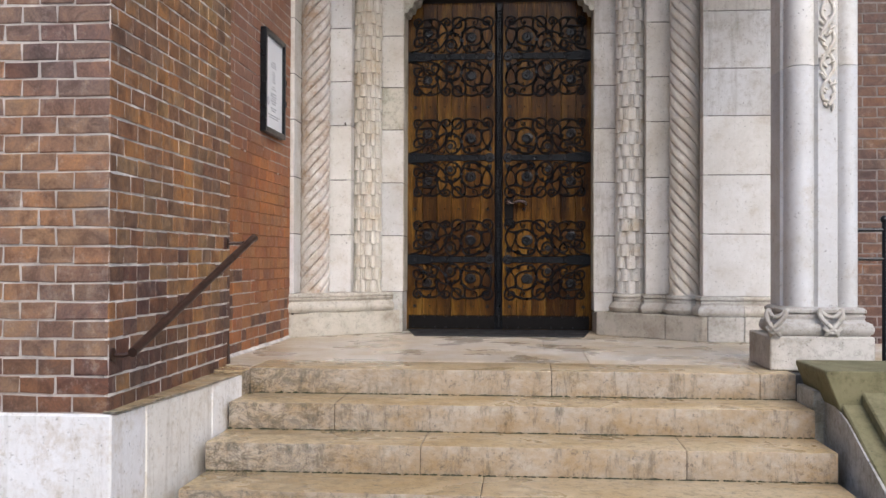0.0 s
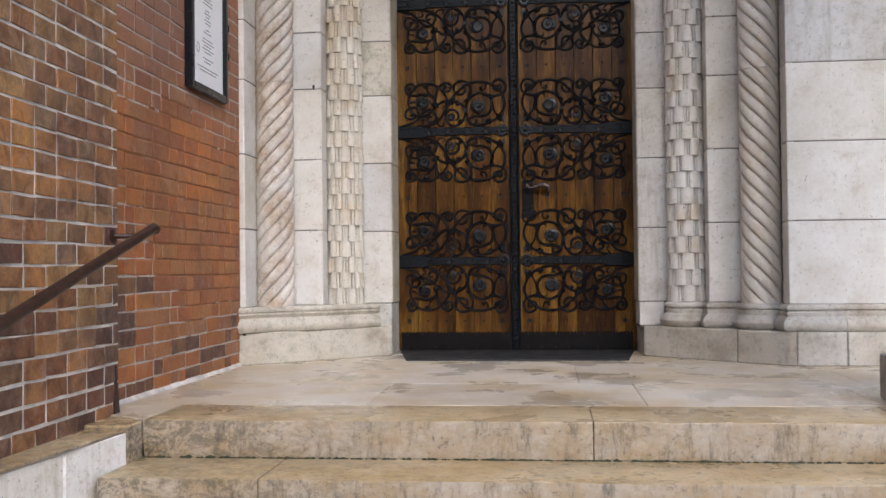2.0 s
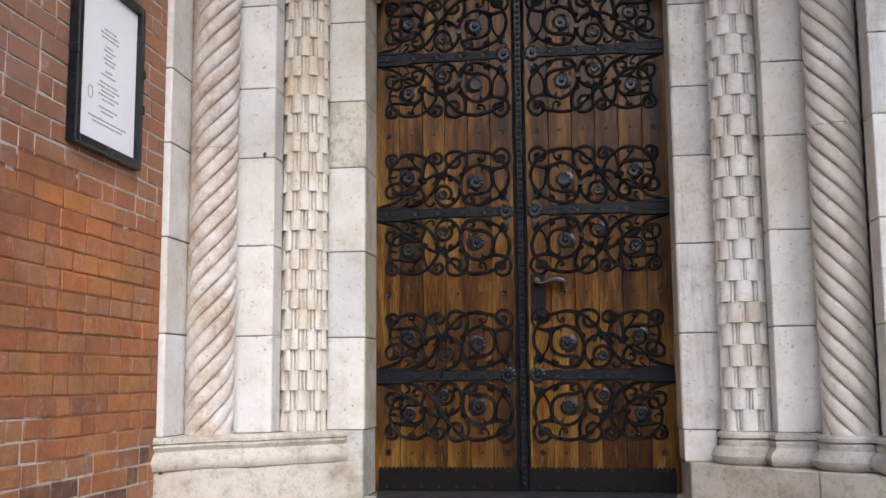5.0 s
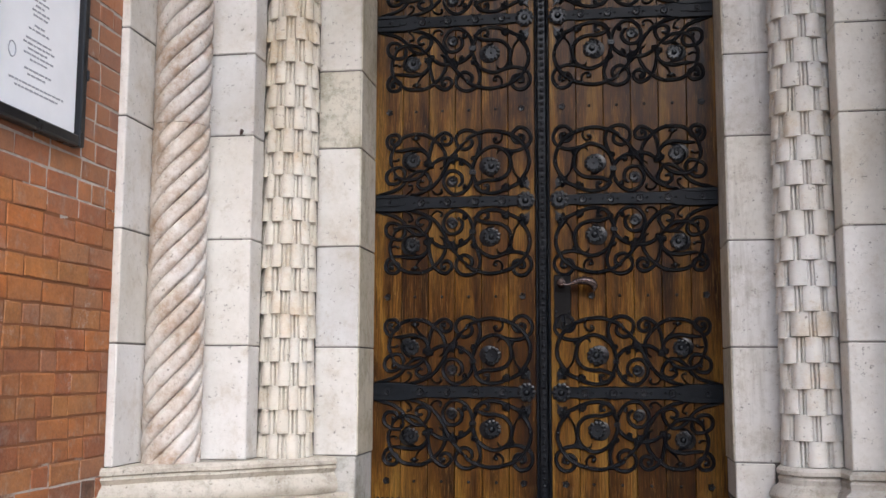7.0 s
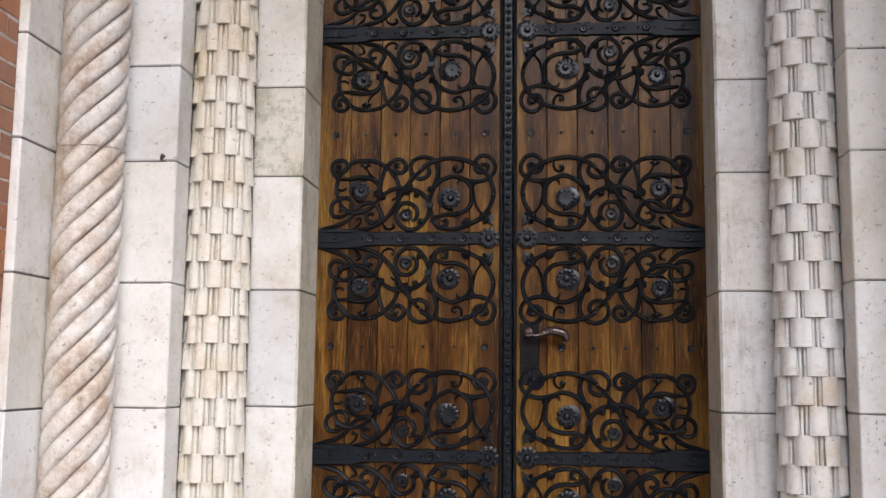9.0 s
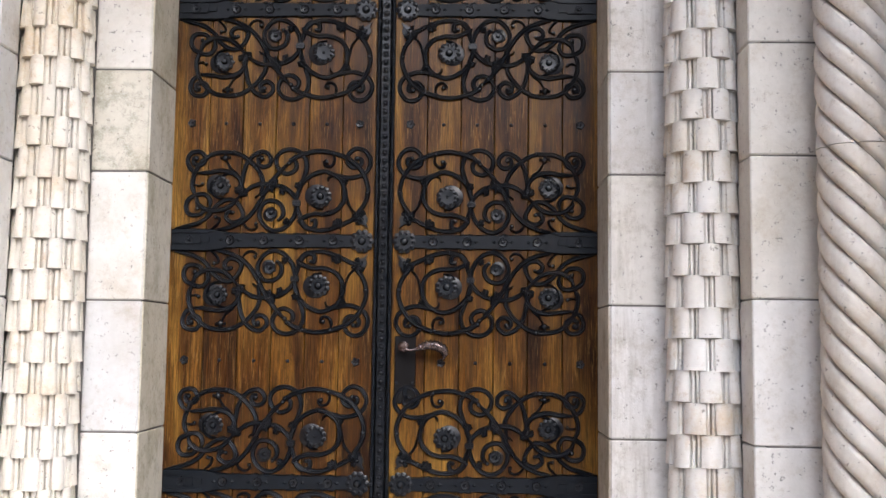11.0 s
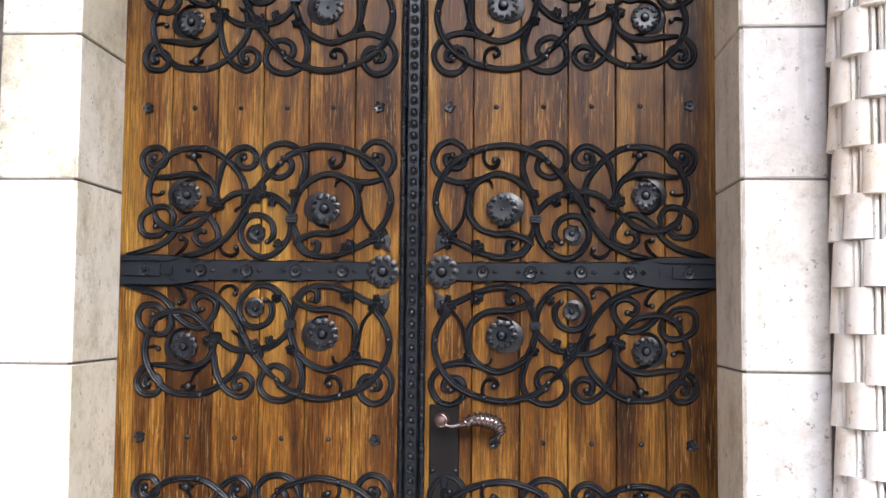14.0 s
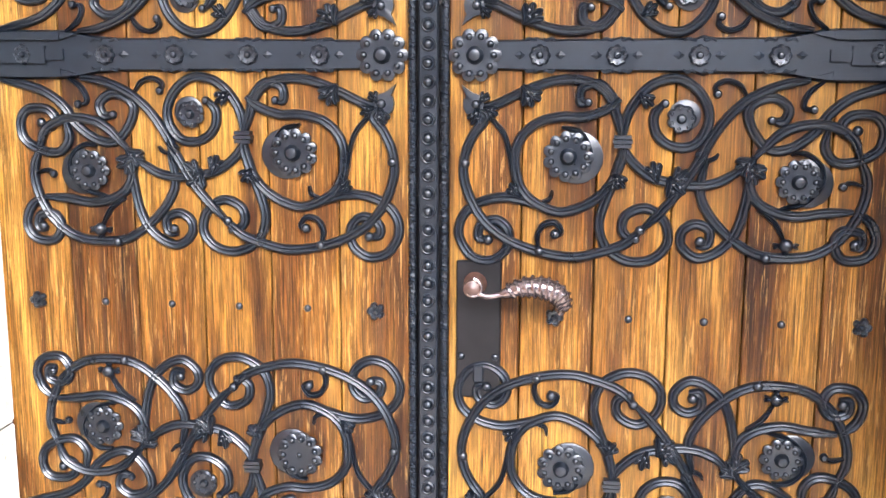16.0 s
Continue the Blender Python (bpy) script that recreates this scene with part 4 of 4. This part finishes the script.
def strap():
    """A hinge strap: raised plate with stepped ends and a chamfered edge; u from the meeting edge."""
    bm = bmesh.new()
    edge = [(0.06, 0.026), (0.14, 0.028), (0.155, 0.032), (0.175, 0.028), (0.29, 0.029), (0.305, 0.033), (0.32, 0.029), (0.43, 0.030), (0.445, 0.035), (0.46, 0.031), (0.555, 0.031), (0.60, 0.036), (0.64, 0.044), (0.675, 0.046), (0.807, 0.046)]
    n = len(edge)
    low = [bm.verts.new((u, 0, s * w)) for s in (1, -1) for u, w in edge]
    top = [bm.verts.new((u, -0.011, s * (w - 0.004))) for s in (1, -1) for u, w in edge]
    for i in range(n - 1):
        bm.faces.new((top[i], top[i + 1], top[n + i + 1], top[n + i]))
        bm.faces.new((low[i], low[n + i], low[n + i + 1], low[i + 1]))
        for o in (0, n):
            bm.faces.new((low[o + i], low[o + i + 1], top[o + i + 1], top[o + i]))
    bm.faces.new((low[0], top[0], top[n], low[n]))
    bm.faces.new((low[n - 1], top[n - 1], top[2 * n - 1], low[2 * n - 1]))
    # chased leaf points beside each rosette and small curled lips on the edges
    for u in (0.163, 0.297, 0.438, 0.573):
        for way in (-1, 1):
            p = u + way * 0.036
            ring = [bm.verts.new((q, -0.0105, z)) for q, z in ((p + way * 0.012, 0), (p, 0.009), (p - way * 0.012, 0), (p, -0.009))]
            tip = bm.verts.new((p - way * 0.003, -0.0145, 0))
            bm.faces.new(ring)
            for i in range(4):
                bm.faces.new((ring[i], ring[(i + 1) % 4], tip))
            for flank in (-1, 1):
                ribbon(bm, [(u + way * 0.028, flank * 0.024), (u + way * 0.020, flank * 0.029), (u + way * 0.010, flank * 0.026), (u + way * 0.006, flank * 0.030)], 0.0028, 0.003, 0.0105)
    # raised inner plate at the hinge end
    for z0, z1 in ((-0.016, 0.016),):
        box(0.69, 0.80, -0.018, -0.009, z0, z1, bm=bm)
        box(0.655, 0.69, -0.016, -0.009, z0 + 0.006, z1 - 0.006, bm=bm)
    for s in (1, -1):
        box(0.66, 0.806, -0.0185, -0.009, s * 0.034 - 0.007, s * 0.034 + 0.007, bm=bm)
        nose = [bm.verts.new((u, -y, s * z)) for y in (0.009, 0.017) for u, z in ((0.66, 0.041), (0.66, 0.028), (0.625, 0.037))]
        bm.faces.new(nose[:3])
        bm.faces.new(nose[3:])
        for i in range(3):
            bm.faces.new((nose[i], nose[(i + 1) % 3], nose[3 + (i + 1) % 3], nose[3 + i]))
    return bm


STRAP = mesh_of(strap(), "strap", IRON_FLAT)
STRAPS = (0.656, 1.600, 2.540)
LEAF_W = 0.807


def flat_stud(r):
    bm = bmesh.new()
    stud(bm, 0, 0, r, 0.0)
    return bm


NAIL = mesh_of(flat_stud(0.0075), "nail", IRON, True)


def door_leaf(side, name, label):
    """One leaf; u from the meeting edge outwards, mirrored for the other leaf."""
    d = thing(name, label, "door", "door leaves", "structure", pose(CX, 0, 0))

    def at(u, z, y=0.0, flip=1):
        return Matrix.Translation((side * (u + 0.036), y, z)) @ Matrix.Diagonal((side, 1, flip, 1))

    rng = random.Random(5 + side)
    cuts = [0.0, 0.134, 0.268, 0.402, 0.536, 0.672, LEAF_W + 0.02]
    for a, b in zip(cuts, cuts[1:]):
        w = b - a
        bm = bmesh.new()
        box(0.0012, w - 0.0012, 0.0, 0.05, 0.012, 3.04, bm=bm)
        bmesh.ops.bevel(bm, geom=[e for e in bm.edges if abs(e.verts[0].co.z - e.verts[1].co.z) > 1], offset=0.0022, segments=1, affect="EDGES")
        part("plank", bm, OAK, d, m=Matrix.Translation((side * (a + 0.036) - (w if side < 0 else 0), rng.uniform(0.0, 0.0015), 0)))
    part("backing", box(0, side * LEAF_W, 0.052, 0.06, 0.012, 3.0), DUSK, d, m=Matrix.Translation((side * 0.036, 0, 0)))
    for i, z in enumerate(STRAPS):
        s = part("strap_hinge", STRAP, IRON, d, "black iron hinge strap", m=at(0, z))
        part("rosette", ROSE_E, IRON, s, m=Matrix.Translation((0.048, -0.006, 0)))
        for u in (0.163, 0.297, 0.438, 0.573, 0.735):
            part("rosette", ROSE_T, IRON, s, m=Matrix.Translation((u, -0.010, 0)))
        for flip in (-1, 1):
            f = part("scrollwork", SCROLL, IRON, d, "scrolled black wrought iron", m=at(0, z, 0.0, flip))
            part("rosette", ROSE_F if (i + flip + side) % 3 == 0 else ROSE_L, IRON, f, m=Matrix.Translation((0.217, -0.006, 0.178)))
            part("rosette", ROSE_M, IRON, f, m=Matrix.Translation((0.617, -0.006, 0.217)))
            part("rosette", ROSE_S, IRON, f, m=Matrix.Translation((0.412, -0.006, 0.109)))
    for z in (0.222, 1.125, 2.072):
        for k, u in enumerate((0.065, 0.198, 0.333, 0.468, 0.604, 0.742)):
            if k in (0, 5) or (side > 0 and k == 1 and z == 1.125):
                if side > 0 and k == 0 and z == 1.125:
                    continue
                part("rosette", ROSE_N, IRON, d, m=at(u, z))
            else:
                part("nail", NAIL, IRON, d, m=at(u, z))
    bm = bmesh.new()
    box(0.0, side * (LEAF_W - 0.01), -0.006, 0.0, 0.016, 0.132, bm=bm)
    for k in range(32):
        stud(bm, side * (0.012 + 0.0249 * k), 0.133, 0.0105, 0.0, 0.006)
    kick = part("kick_plate", bm, IRON_WORN, d, "dull black kick plate", m=Matrix.Translation((side * 0.036, 0, 0)))
    for k in range(8):
        for z in (0.125, 0.03):
            part("nail", NAIL, IRON, kick, m=Matrix.Translation((side * (0.05 + 0.1 * k), -0.006, z)))
    return d


left_leaf = door_leaf(-1, "door_1", "closed varnished oak door leaf with black scrolled ironwork")
right_leaf = door_leaf(1, "door_2", "closed varnished oak door leaf with bronze lever handle")


def astragal():
    """The studded iron cover strip over the meeting edges."""
    t = part("cover_strip", box(-0.018, 0.018, -0.012, 0.0, 0.015, 3.03, 0.003), IRON, left_leaf, "black studded meeting strip")
    for x in (-0.030, 0.030):
        bm = bmesh.new()
        rope = [(x + 0.0052 * math.cos(i * 1.05), -0.006 - 0.0052 * math.sin(i * 1.05), 0.015 + i * 0.0017) for i in range(1756)]
        tube([(x, -0.005, 0.015), (x, -0.005, 3.0)], 0.0060, 8, bm)
        tube(rope, 0.0030, 4, bm)
        part("rope_edge", bm, IRON_FLAT, t, smooth=True)
    bm = bmesh.new()
    lathe([(0.0135, 0.0), (0.0135, 0.003), (0.011, 0.005), (0.009, 0.004), (0.0075, 0.008), (0.004, 0.0105), (0.001, 0.011)], 14, bm)
    bmesh.ops.rotate(bm, verts=bm.verts, matrix=Matrix.Rotation(radians(90), 3, "X"))
    me = mesh_of(bm, "bead", IRON, True)
    for k in range(88):
        part("bead", me, IRON, t, m=Matrix.Translation((0, -0.012, 0.045 + k * 0.0335)))


astragal()


def handle():
    plate = part("lock_plate", box(0.052, 0.136, -0.007, 0.0, 0.965, 1.228, 0.003), IRON_WORN, right_leaf, "tall dark lock plate")
    part("keyhole_cover", box(0.085, 0.105, -0.012, -0.006, 0.995, 1.03, 0.003), IRON, plate)
    for x in (0.062, 0.126):
        part("nail", NAIL, IRON, plate, m=Matrix.Translation((x, -0.006, 1.045)))
    bm = bmesh.new()
    lathe([(0.020, 0.0), (0.022, 0.008), (0.016, 0.016), (0.012, 0.03), (0.017, 0.05), (0.016, 0.062), (0.006, 0.068)], 20, bm)
    bmesh.ops.rotate(bm, verts=bm.verts, matrix=Matrix.Rotation(radians(90), 3, "X"))
    bmesh.ops.translate(bm, verts=bm.verts, vec=(0.088, -0.006, 1.186))
    part("rose", bm, RUST, plate, "dark worn round handle boss", smooth=True)
    # lever: a neck that swells into a twisted grip and curls down at the end
    line = spline([(0.088, -0.062, 1.184), (0.115, -0.066, 1.174), (0.145, -0.066, 1.180), (0.18, -0.066, 1.192), (0.215, -0.066, 1.192), (0.243, -0.066, 1.180), (0.252, -0.062, 1.159), (0.246, -0.055, 1.144)], 22)

    def girth(t):
        return 0.0060 + 0.0130 * max(0.0, math.sin(math.pi * min(1.0, max(0.0, (t - 0.26) / 0.66)))) ** 0.7

    lever = part("lever", tube(line, girth, 14), STEEL, plate, "worn bronze lever with a twisted grip", smooth=True)
    # raised cord wound slantwise round the swelling of the grip
    cord = []
    first, last, turns, per = 0.33, 0.90, 11, 14
    for i in range(turns * per + 1):
        t = first + (last - first) * i / (turns * per)
        f = t * (len(line) - 1)
        j = min(int(f), len(line) - 2)
        p = line[j].lerp(line[j + 1], f - j)
        d = (line[j + 1] - line[j]).normalized()
        up = Vector((0, -1, 0))
        side = d.cross(up).normalized()
        a = 2 * math.pi * i / per
        r = girth(t) + 0.001
        cord.append(p + (side * math.cos(a) + up * math.sin(a)) * r + d * 0.006 * math.cos(a))
    part("grip_cord", tube(cord, 0.0036, 6), STEEL, lever, "pale worn spiral ribs", smooth=True)
    # snail end of the lever on its boss
    snail = [(0.088 + 0.0045 * a * 0.55 * math.cos(a), -0.070 + 0.0006 * a, 1.186 + 0.0045 * a * 0.55 * math.sin(a)) for a in (0.4 + 0.35 * i for i in range(22))]
    part("snail_end", tube(snail, 0.0038, 8), STEEL, lever, smooth=True)


handle()

mat = thing("door_mat", "flat black rubber mat before the door", "mat")
part("mat_sheet", prism([(X(-1, 0.70), -0.755), (X(1, 0.745), -0.755), (X(1, 0.835), -0.02), (X(-1, 0.835), -0.02)], 0.001, 0.012, 0.002), RUBBER, mat)


# ---- right-hand column on its pedestal ----
def cluster_column():
    col = thing("clustered_column", "pale clustered stone column with carved vine strip on a pedestal", "column", m=pose(1.97, -2.92, 0))
    part("pedestal", box(-0.30, 0.31, -0.28, 0.30, 0.0, 0.205, 0.008), BASE, col)
    prof = [(-0.02, 0.205), (0.06, 0.206), (0.082, 0.225), (0.088, 0.250), (0.076, 0.280), (0.05, 0.295), (0.042, 0.305), (0.048, 0.325), (0.034, 0.338), (0.052, 0.345), (0.052, 0.362), (0.034, 0.376), (-0.03, 0.378)]
    base = part("base", moulding([(-0.165, 0.24), (-0.165, -0.18), (0.225, -0.18), (0.225, 0.24)], prof), BASE, col, smooth=True)
    # carved spur leaves on the base
    for x, y, ang in ((-0.195, -0.205, -0.75), (0.06, -0.185, 0.0)):
        bm = bmesh.new()
        c, d = math.cos(ang), math.sin(ang)
        reach = 1.3 if ang else 1.0
        for way in (-1, 1):
            for knots in (((-0.062, 0.065, 0.368), (-0.066, 0.085, 0.330), (-0.040, 0.098, 0.292), (-0.008, 0.108, 0.262), (0.022, 0.104, 0.232), (0.036, 0.085, 0.208)), ((-0.060, 0.070, 0.352), (-0.030, 0.082, 0.330), (0.0, 0.090, 0.318)), ((-0.050, 0.096, 0.262), (-0.028, 0.104, 0.240), (0.0, 0.104, 0.224))):
                pts = spline([(x + way * u * c + out * reach * d, y + way * u * d * 0.6 - out * reach * c, z) for u, out, z in knots], 4)
                tube(pts, lambda t: 0.0155 - 0.004 * t, 8, bm)
        part("spur_leaf", bm, BASE, base, "carved knotted spur", smooth=True)
    # shaft drums: square core with rounded shafts
    for z0, z1 in ((0.378, 1.845), (1.849, HEAD)):
        plan = [(-0.182, 0.22), (-0.182, -0.03), (-0.165, -0.04)]
        plan += [(-0.078 + 0.085 * math.cos(a), -0.085 + 0.105 * math.sin(a)) for a in (math.pi + math.pi * 0.80 * i / 12 for i in range(13))]
        plan += [(0.000, -0.160), (0.008, -0.176), (0.120, -0.176), (0.128, -0.160)]
        plan += [(0.190 + 0.072 * math.cos(a), -0.085 + 0.105 * math.sin(a)) for a in (math.pi * 1.20 + math.pi * 0.80 * i / 10 for i in range(11))]
        plan += [(0.268, -0.02), (0.268, 0.22)]
        part("shaft_drum", prism(plan, z0, z1), LIME, col, smooth=True)
    # vine relief on the upper part of the middle strip
    bm = bmesh.new()
    zz = [1.60 + 0.02 * i for i in range(90)]
    for ph in (0.0, math.pi):
        tube([(0.064 + 0.038 * math.sin((z - 1.6) * 19 + ph), -0.186 - 0.013 * math.cos((z - 1.6) * 19 + ph), z) for z in zz], 0.011, 8, bm)
    rng = random.Random(3)
    for k in range(46):
        z = 1.60 + k * 0.039
        for s in (-1, 1):
            x = 0.064 + s * rng.uniform(0.006, 0.040)
            m = Matrix.Translation((x, -0.186, z + rng.uniform(-0.015, 0.015))) @ Matrix.Rotation(s * rng.uniform(0.2, 1.4), 4, "Y") @ Matrix.Diagonal((0.55, 0.75, 1.2, 1))
            bmesh.ops.create_icosphere(bm, subdivisions=1, radius=rng.uniform(0.012, 0.024), matrix=m)
    part("vine_relief", bm, CARVED, col, "carved climbing vine relief", smooth=True)


cluster_column()


# ---- rails, fence, notice board ----
def handrail():
    t = thing("handrail", "brown painted steel handrail on the brick pier", "handrail")
    a, b = Vector((-1.535, -5.00, 0.245)), Vector((-1.505, -3.17, 0.775))
    d = (b - a).normalized()
    bm = tube([a - d * 0.02, a, b, b + d * 0.06, b + d * 0.085 + Vector((0, 0, -0.012))], 0.022, 14)
    part("rail", bm, RUST, t, smooth=True)
    for p, shift in ((a, 0.01), (b, -0.06)):
        part("bracket", tube([p + Vector((0, 0.02, -0.01)), p + Vector((-0.05, shift * 0.7, -0.02)), Vector((-1.645, p.y + shift, p.z - 0.02))], 0.011, 10), RUST, t, smooth=True)
        bm = lathe([(0.032, 0), (0.032, 0.008), (0.014, 0.012)], 18)
        bmesh.ops.rotate(bm, verts=bm.verts, matrix=Matrix.Rotation(radians(90), 3, "Y"))
        bmesh.ops.translate(bm, verts=bm.verts, vec=(-1.640, p.y + shift, p.z - 0.02))
        part("wall_plate", bm, RUST, t, smooth=True)


handrail()


def fence():
    t = thing("iron_fence", "black iron railing beside the column", "fence")
    for x in (2.415, 2.57, 2.75, 2.93):
        part("post", tube([(x, -2.95, -0.20), (x, -2.95, 0.90)], 0.013, 8), IRON, t, smooth=True)
        bm = bmesh.new()
        bmesh.ops.create_uvsphere(bm, u_segments=12, v_segments=8, radius=0.024, matrix=Matrix.Translation((x, -2.95, 0.915)))
        part("finial", bm, IRON, t, smooth=True)
    for z in (0.85, 0.67):
        part("rail", tube([(2.26, -2.95, z), (3.1, -2.95, z)], 0.012, 8), IRON, t, smooth=True)
    part("rail", tube([(2.45, -2.95, 0.02), (3.1, -2.95, 0.02)], 0.012, 8), IRON, t, smooth=True)


fence()


def notice_board():
    t = thing("notice_board", "black framed notice board with a white printed sheet", "notice board", m=pose(-1.752, -1.745, 1.99, 0, 0, 90))
    # local: x along the wall, -y out of the wall, z up
    w, h = 0.300, 0.375
    part("back_panel", box(-w, w, -0.022, -0.002, -h, h), IRON_WORN, t)
    for x0, x1, z0, z1 in ((-w - 0.012, -w + 0.028, -h - 0.012, h + 0.012), (w - 0.028, w + 0.012, -h - 0.012, h + 0.012), (-w + 0.0285, w - 0.0285, h - 0.026, h + 0.012), (-w + 0.0285, w - 0.0285, -h - 0.012, -h + 0.030)):
        part("frame_bar", box(x0, x1, -0.050, -0.003, z0, z1, 0.005), IRON, t)
    sheet = part("sheet", box(-w + 0.030, w - 0.031, -0.027, -0.0235, -h + 0.032, h - 0.028), PAPER, t, "white printed paper sheet")
    rng = random.Random(8)
    z = 0.185
    for k, wid in enumerate((0.10, 0.17, 0.15, 0.0, 0.07, 0.10, 0.06, 0.10, 0.08, 0.0, 0.06, 0.13, 0.0, 0.16, 0.19, 0.13, 0.18, 0.10, 0.0, 0.16, 0.12, 0.0, 0.34, 0.27)):
        z -= 0.0185
        if wid:
            x = -0.02
            while x < wid - 0.02:
                s = min(rng.uniform(0.012, 0.034), wid - 0.01 - x)
                part("print_line", box(x - wid / 2 + 0.02, x + s - wid / 2 + 0.02, -0.0285, -0.0272, z, z + 0.0065), INK, sheet)
                x += s + 0.007
    bm = tube([(-0.16 + 0.021 * math.cos(a), -0.0278, -0.14 + 0.027 * math.sin(a)) for a in (2 * math.pi * i / 24 for i in range(25))], 0.0022, 6)
    part("emblem", bm, INK, sheet, "small grey ring emblem")
    for x, z in ((w + 0.013, 0.07), (w + 0.013, -0.10), (-w - 0.013, 0.0)):
        part("catch", box(x - 0.008, x + 0.008, -0.055, -0.02, z - 0.022, z + 0.022, 0.004), IRON, t)


notice_board()

# wedge laid on the corner in place of a chipped brick's dark void
wedge = thing("dark_gap_wedge", "rust-brown wedge standing in for a dark chipped gap at the pier foot", "metal plate", m=pose(-1.6375, -3.195, 0.0))
bm = bmesh.new()
for v0, v1 in zip(*[[bm.verts.new((x, y, z)) for y, z in ((-0.030, 0.002), (0.026, 0.002), (0.012, 0.085), (-0.012, 0.205))] for x in (-0.006, 0.003)]):
    bm.edges.new((v0, v1))
bmesh.ops.convex_hull(bm, input=bm.verts)
part("plate", bm, RUST, wedge)

peg = thing("iron_peg", "small rusty iron peg in a stone joint", "peg", m=pose(-1.36, -0.655, 1.840))
part("shank", tube([(0, 0.02, 0), (0, -0.018, 0.002), (0.002, -0.026, -0.006), (0.003, -0.026, -0.020)], 0.0065, 8), RUST, peg, smooth=True)


# ---- brick walls (pieces last) ----
def brick_mesh(length, height, deep, seed, material):
    rng = random.Random(seed)
    bm = box(0, length, 0, deep, 0, height)
    bmesh.ops.bevel(bm, geom=[e for e in bm.edges if all(v.co.y < 1e-6 for v in e.verts)], offset=0.003, segments=1, affect="EDGES")
    for v in bm.verts:
        v.co += Vector((rng.uniform(-1, 1), rng.uniform(-0.35, 0.25), rng.uniform(-1, 1))) * 0.0042
    return mesh_of(bm, "brick", material)


def brick_wall(name, label, m, length, z0, z1, unit, courses, material, mortar, deep, near, bond="half", low=None):
    """A wall of separate bricks before a mortar bed. m: its face, x along it, -y outwards; near: how far along, from its far end, bricks are parts."""
    wall = thing(name, label, "wall", kind="structure", m=m)
    part("mortar_bed", box(0.004, length - (0.02 if bond == "corner" else 0.002), 0.0020, deep, z0, z1), mortar, wall)
    joint = 0.0098
    shapes = {}
    rng = random.Random(int(length * 100))
    rest = []
    count = 0
    rows = int((z1 - z0) / courses)
    for j in range(rows):
        z = z0 + j * courses
        runs = []
        if bond == "corner":
            # laid from the pier's corner, with a long closer in every other course
            x = length
            while x > 0.01:
                kind = unit * (1.5 if (x == length and j % 2) or rng.random() < 0.06 else 1.0)
                runs.append((max(0.0, x - kind), x))
                x -= kind
        else:
            x = -unit * (0.5 if j % 2 else 0.0)
            while x < length - 0.01:
                if bond == "mixed":
                    kind = unit * (0.5 if rng.random() < 0.36 else 1.0) * rng.uniform(0.97, 1.03)
                else:
                    kind = unit * (1.5 if rng.random() < 0.10 else 1.0)
                runs.append((max(0.0, x), min(length, x + kind)))
                x += kind
        for a, b in runs:
            if b - a < 0.03:
                continue
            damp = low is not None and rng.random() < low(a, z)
            key = (round((b - a) / 0.004), rng.randrange(3), damp)
            if key not in shapes:
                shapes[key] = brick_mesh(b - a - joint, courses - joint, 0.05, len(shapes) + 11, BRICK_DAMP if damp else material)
            place = Matrix.Translation((a + joint / 2, rng.uniform(-0.0034, -0.0002), z + joint / 2))
            if damp or near(a, z) and count < 300:
                count += 1
                part("brick", shapes[key], material, wall, m=place)
            else:
                rest.append((shapes[key], place))
    if rest:
        verts, faces = [], []
        for me, place in rest:
            o = len(verts)
            verts += [place @ v.co for v in me.vertices]
            faces += [tuple(o + i for i in p.vertices) for p in me.polygons]
        me = bpy.data.meshes.new("upper_brickwork")
        me.from_pydata(verts, [], faces)
        me.materials.append(material)
        tagged(part("upper_brickwork", me, material, wall), kind="stuff")
    return wall


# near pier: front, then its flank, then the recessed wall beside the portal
brick_wall("wall_pier_front", "weathered purple-brown brick pier front", pose(-3.44, -5.03, 0), 1.80, -0.035, 4.0, 0.164, 0.0832, BRICK_DULL, MORTAR_FRONT, 0.3, lambda a, z: a > 1.0 and z < 2.2, "corner", lambda a, z: 0.8 if z < 0.19 else 0.04)
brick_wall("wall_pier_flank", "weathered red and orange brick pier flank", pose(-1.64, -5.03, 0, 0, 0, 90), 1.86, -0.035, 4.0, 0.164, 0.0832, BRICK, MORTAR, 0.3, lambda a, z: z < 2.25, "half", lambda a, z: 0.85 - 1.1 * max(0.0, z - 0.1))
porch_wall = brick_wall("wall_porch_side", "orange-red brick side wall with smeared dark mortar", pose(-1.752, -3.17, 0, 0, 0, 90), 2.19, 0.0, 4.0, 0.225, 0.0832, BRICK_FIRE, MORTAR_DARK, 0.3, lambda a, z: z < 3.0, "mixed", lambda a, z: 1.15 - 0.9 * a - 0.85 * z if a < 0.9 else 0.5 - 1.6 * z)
brick_wall("wall_east", "purple-brown brick wall behind the railing", pose(2.765, -1.10, 0), 2.0, -0.2, 4.0, 0.225, 0.0832, BRICK_DARK, MORTAR_OLD, 0.3, lambda a, z: a < 0.5)
part("mortar_fillet", moulding([(0.03, -0.001), (2.07, -0.001)], [(0.0, 0.0), (0.020, 0.001), (0.010, 0.008), (0.0, 0.022)]), MORTAR, porch_wall, "white mortar fillet along the landing")
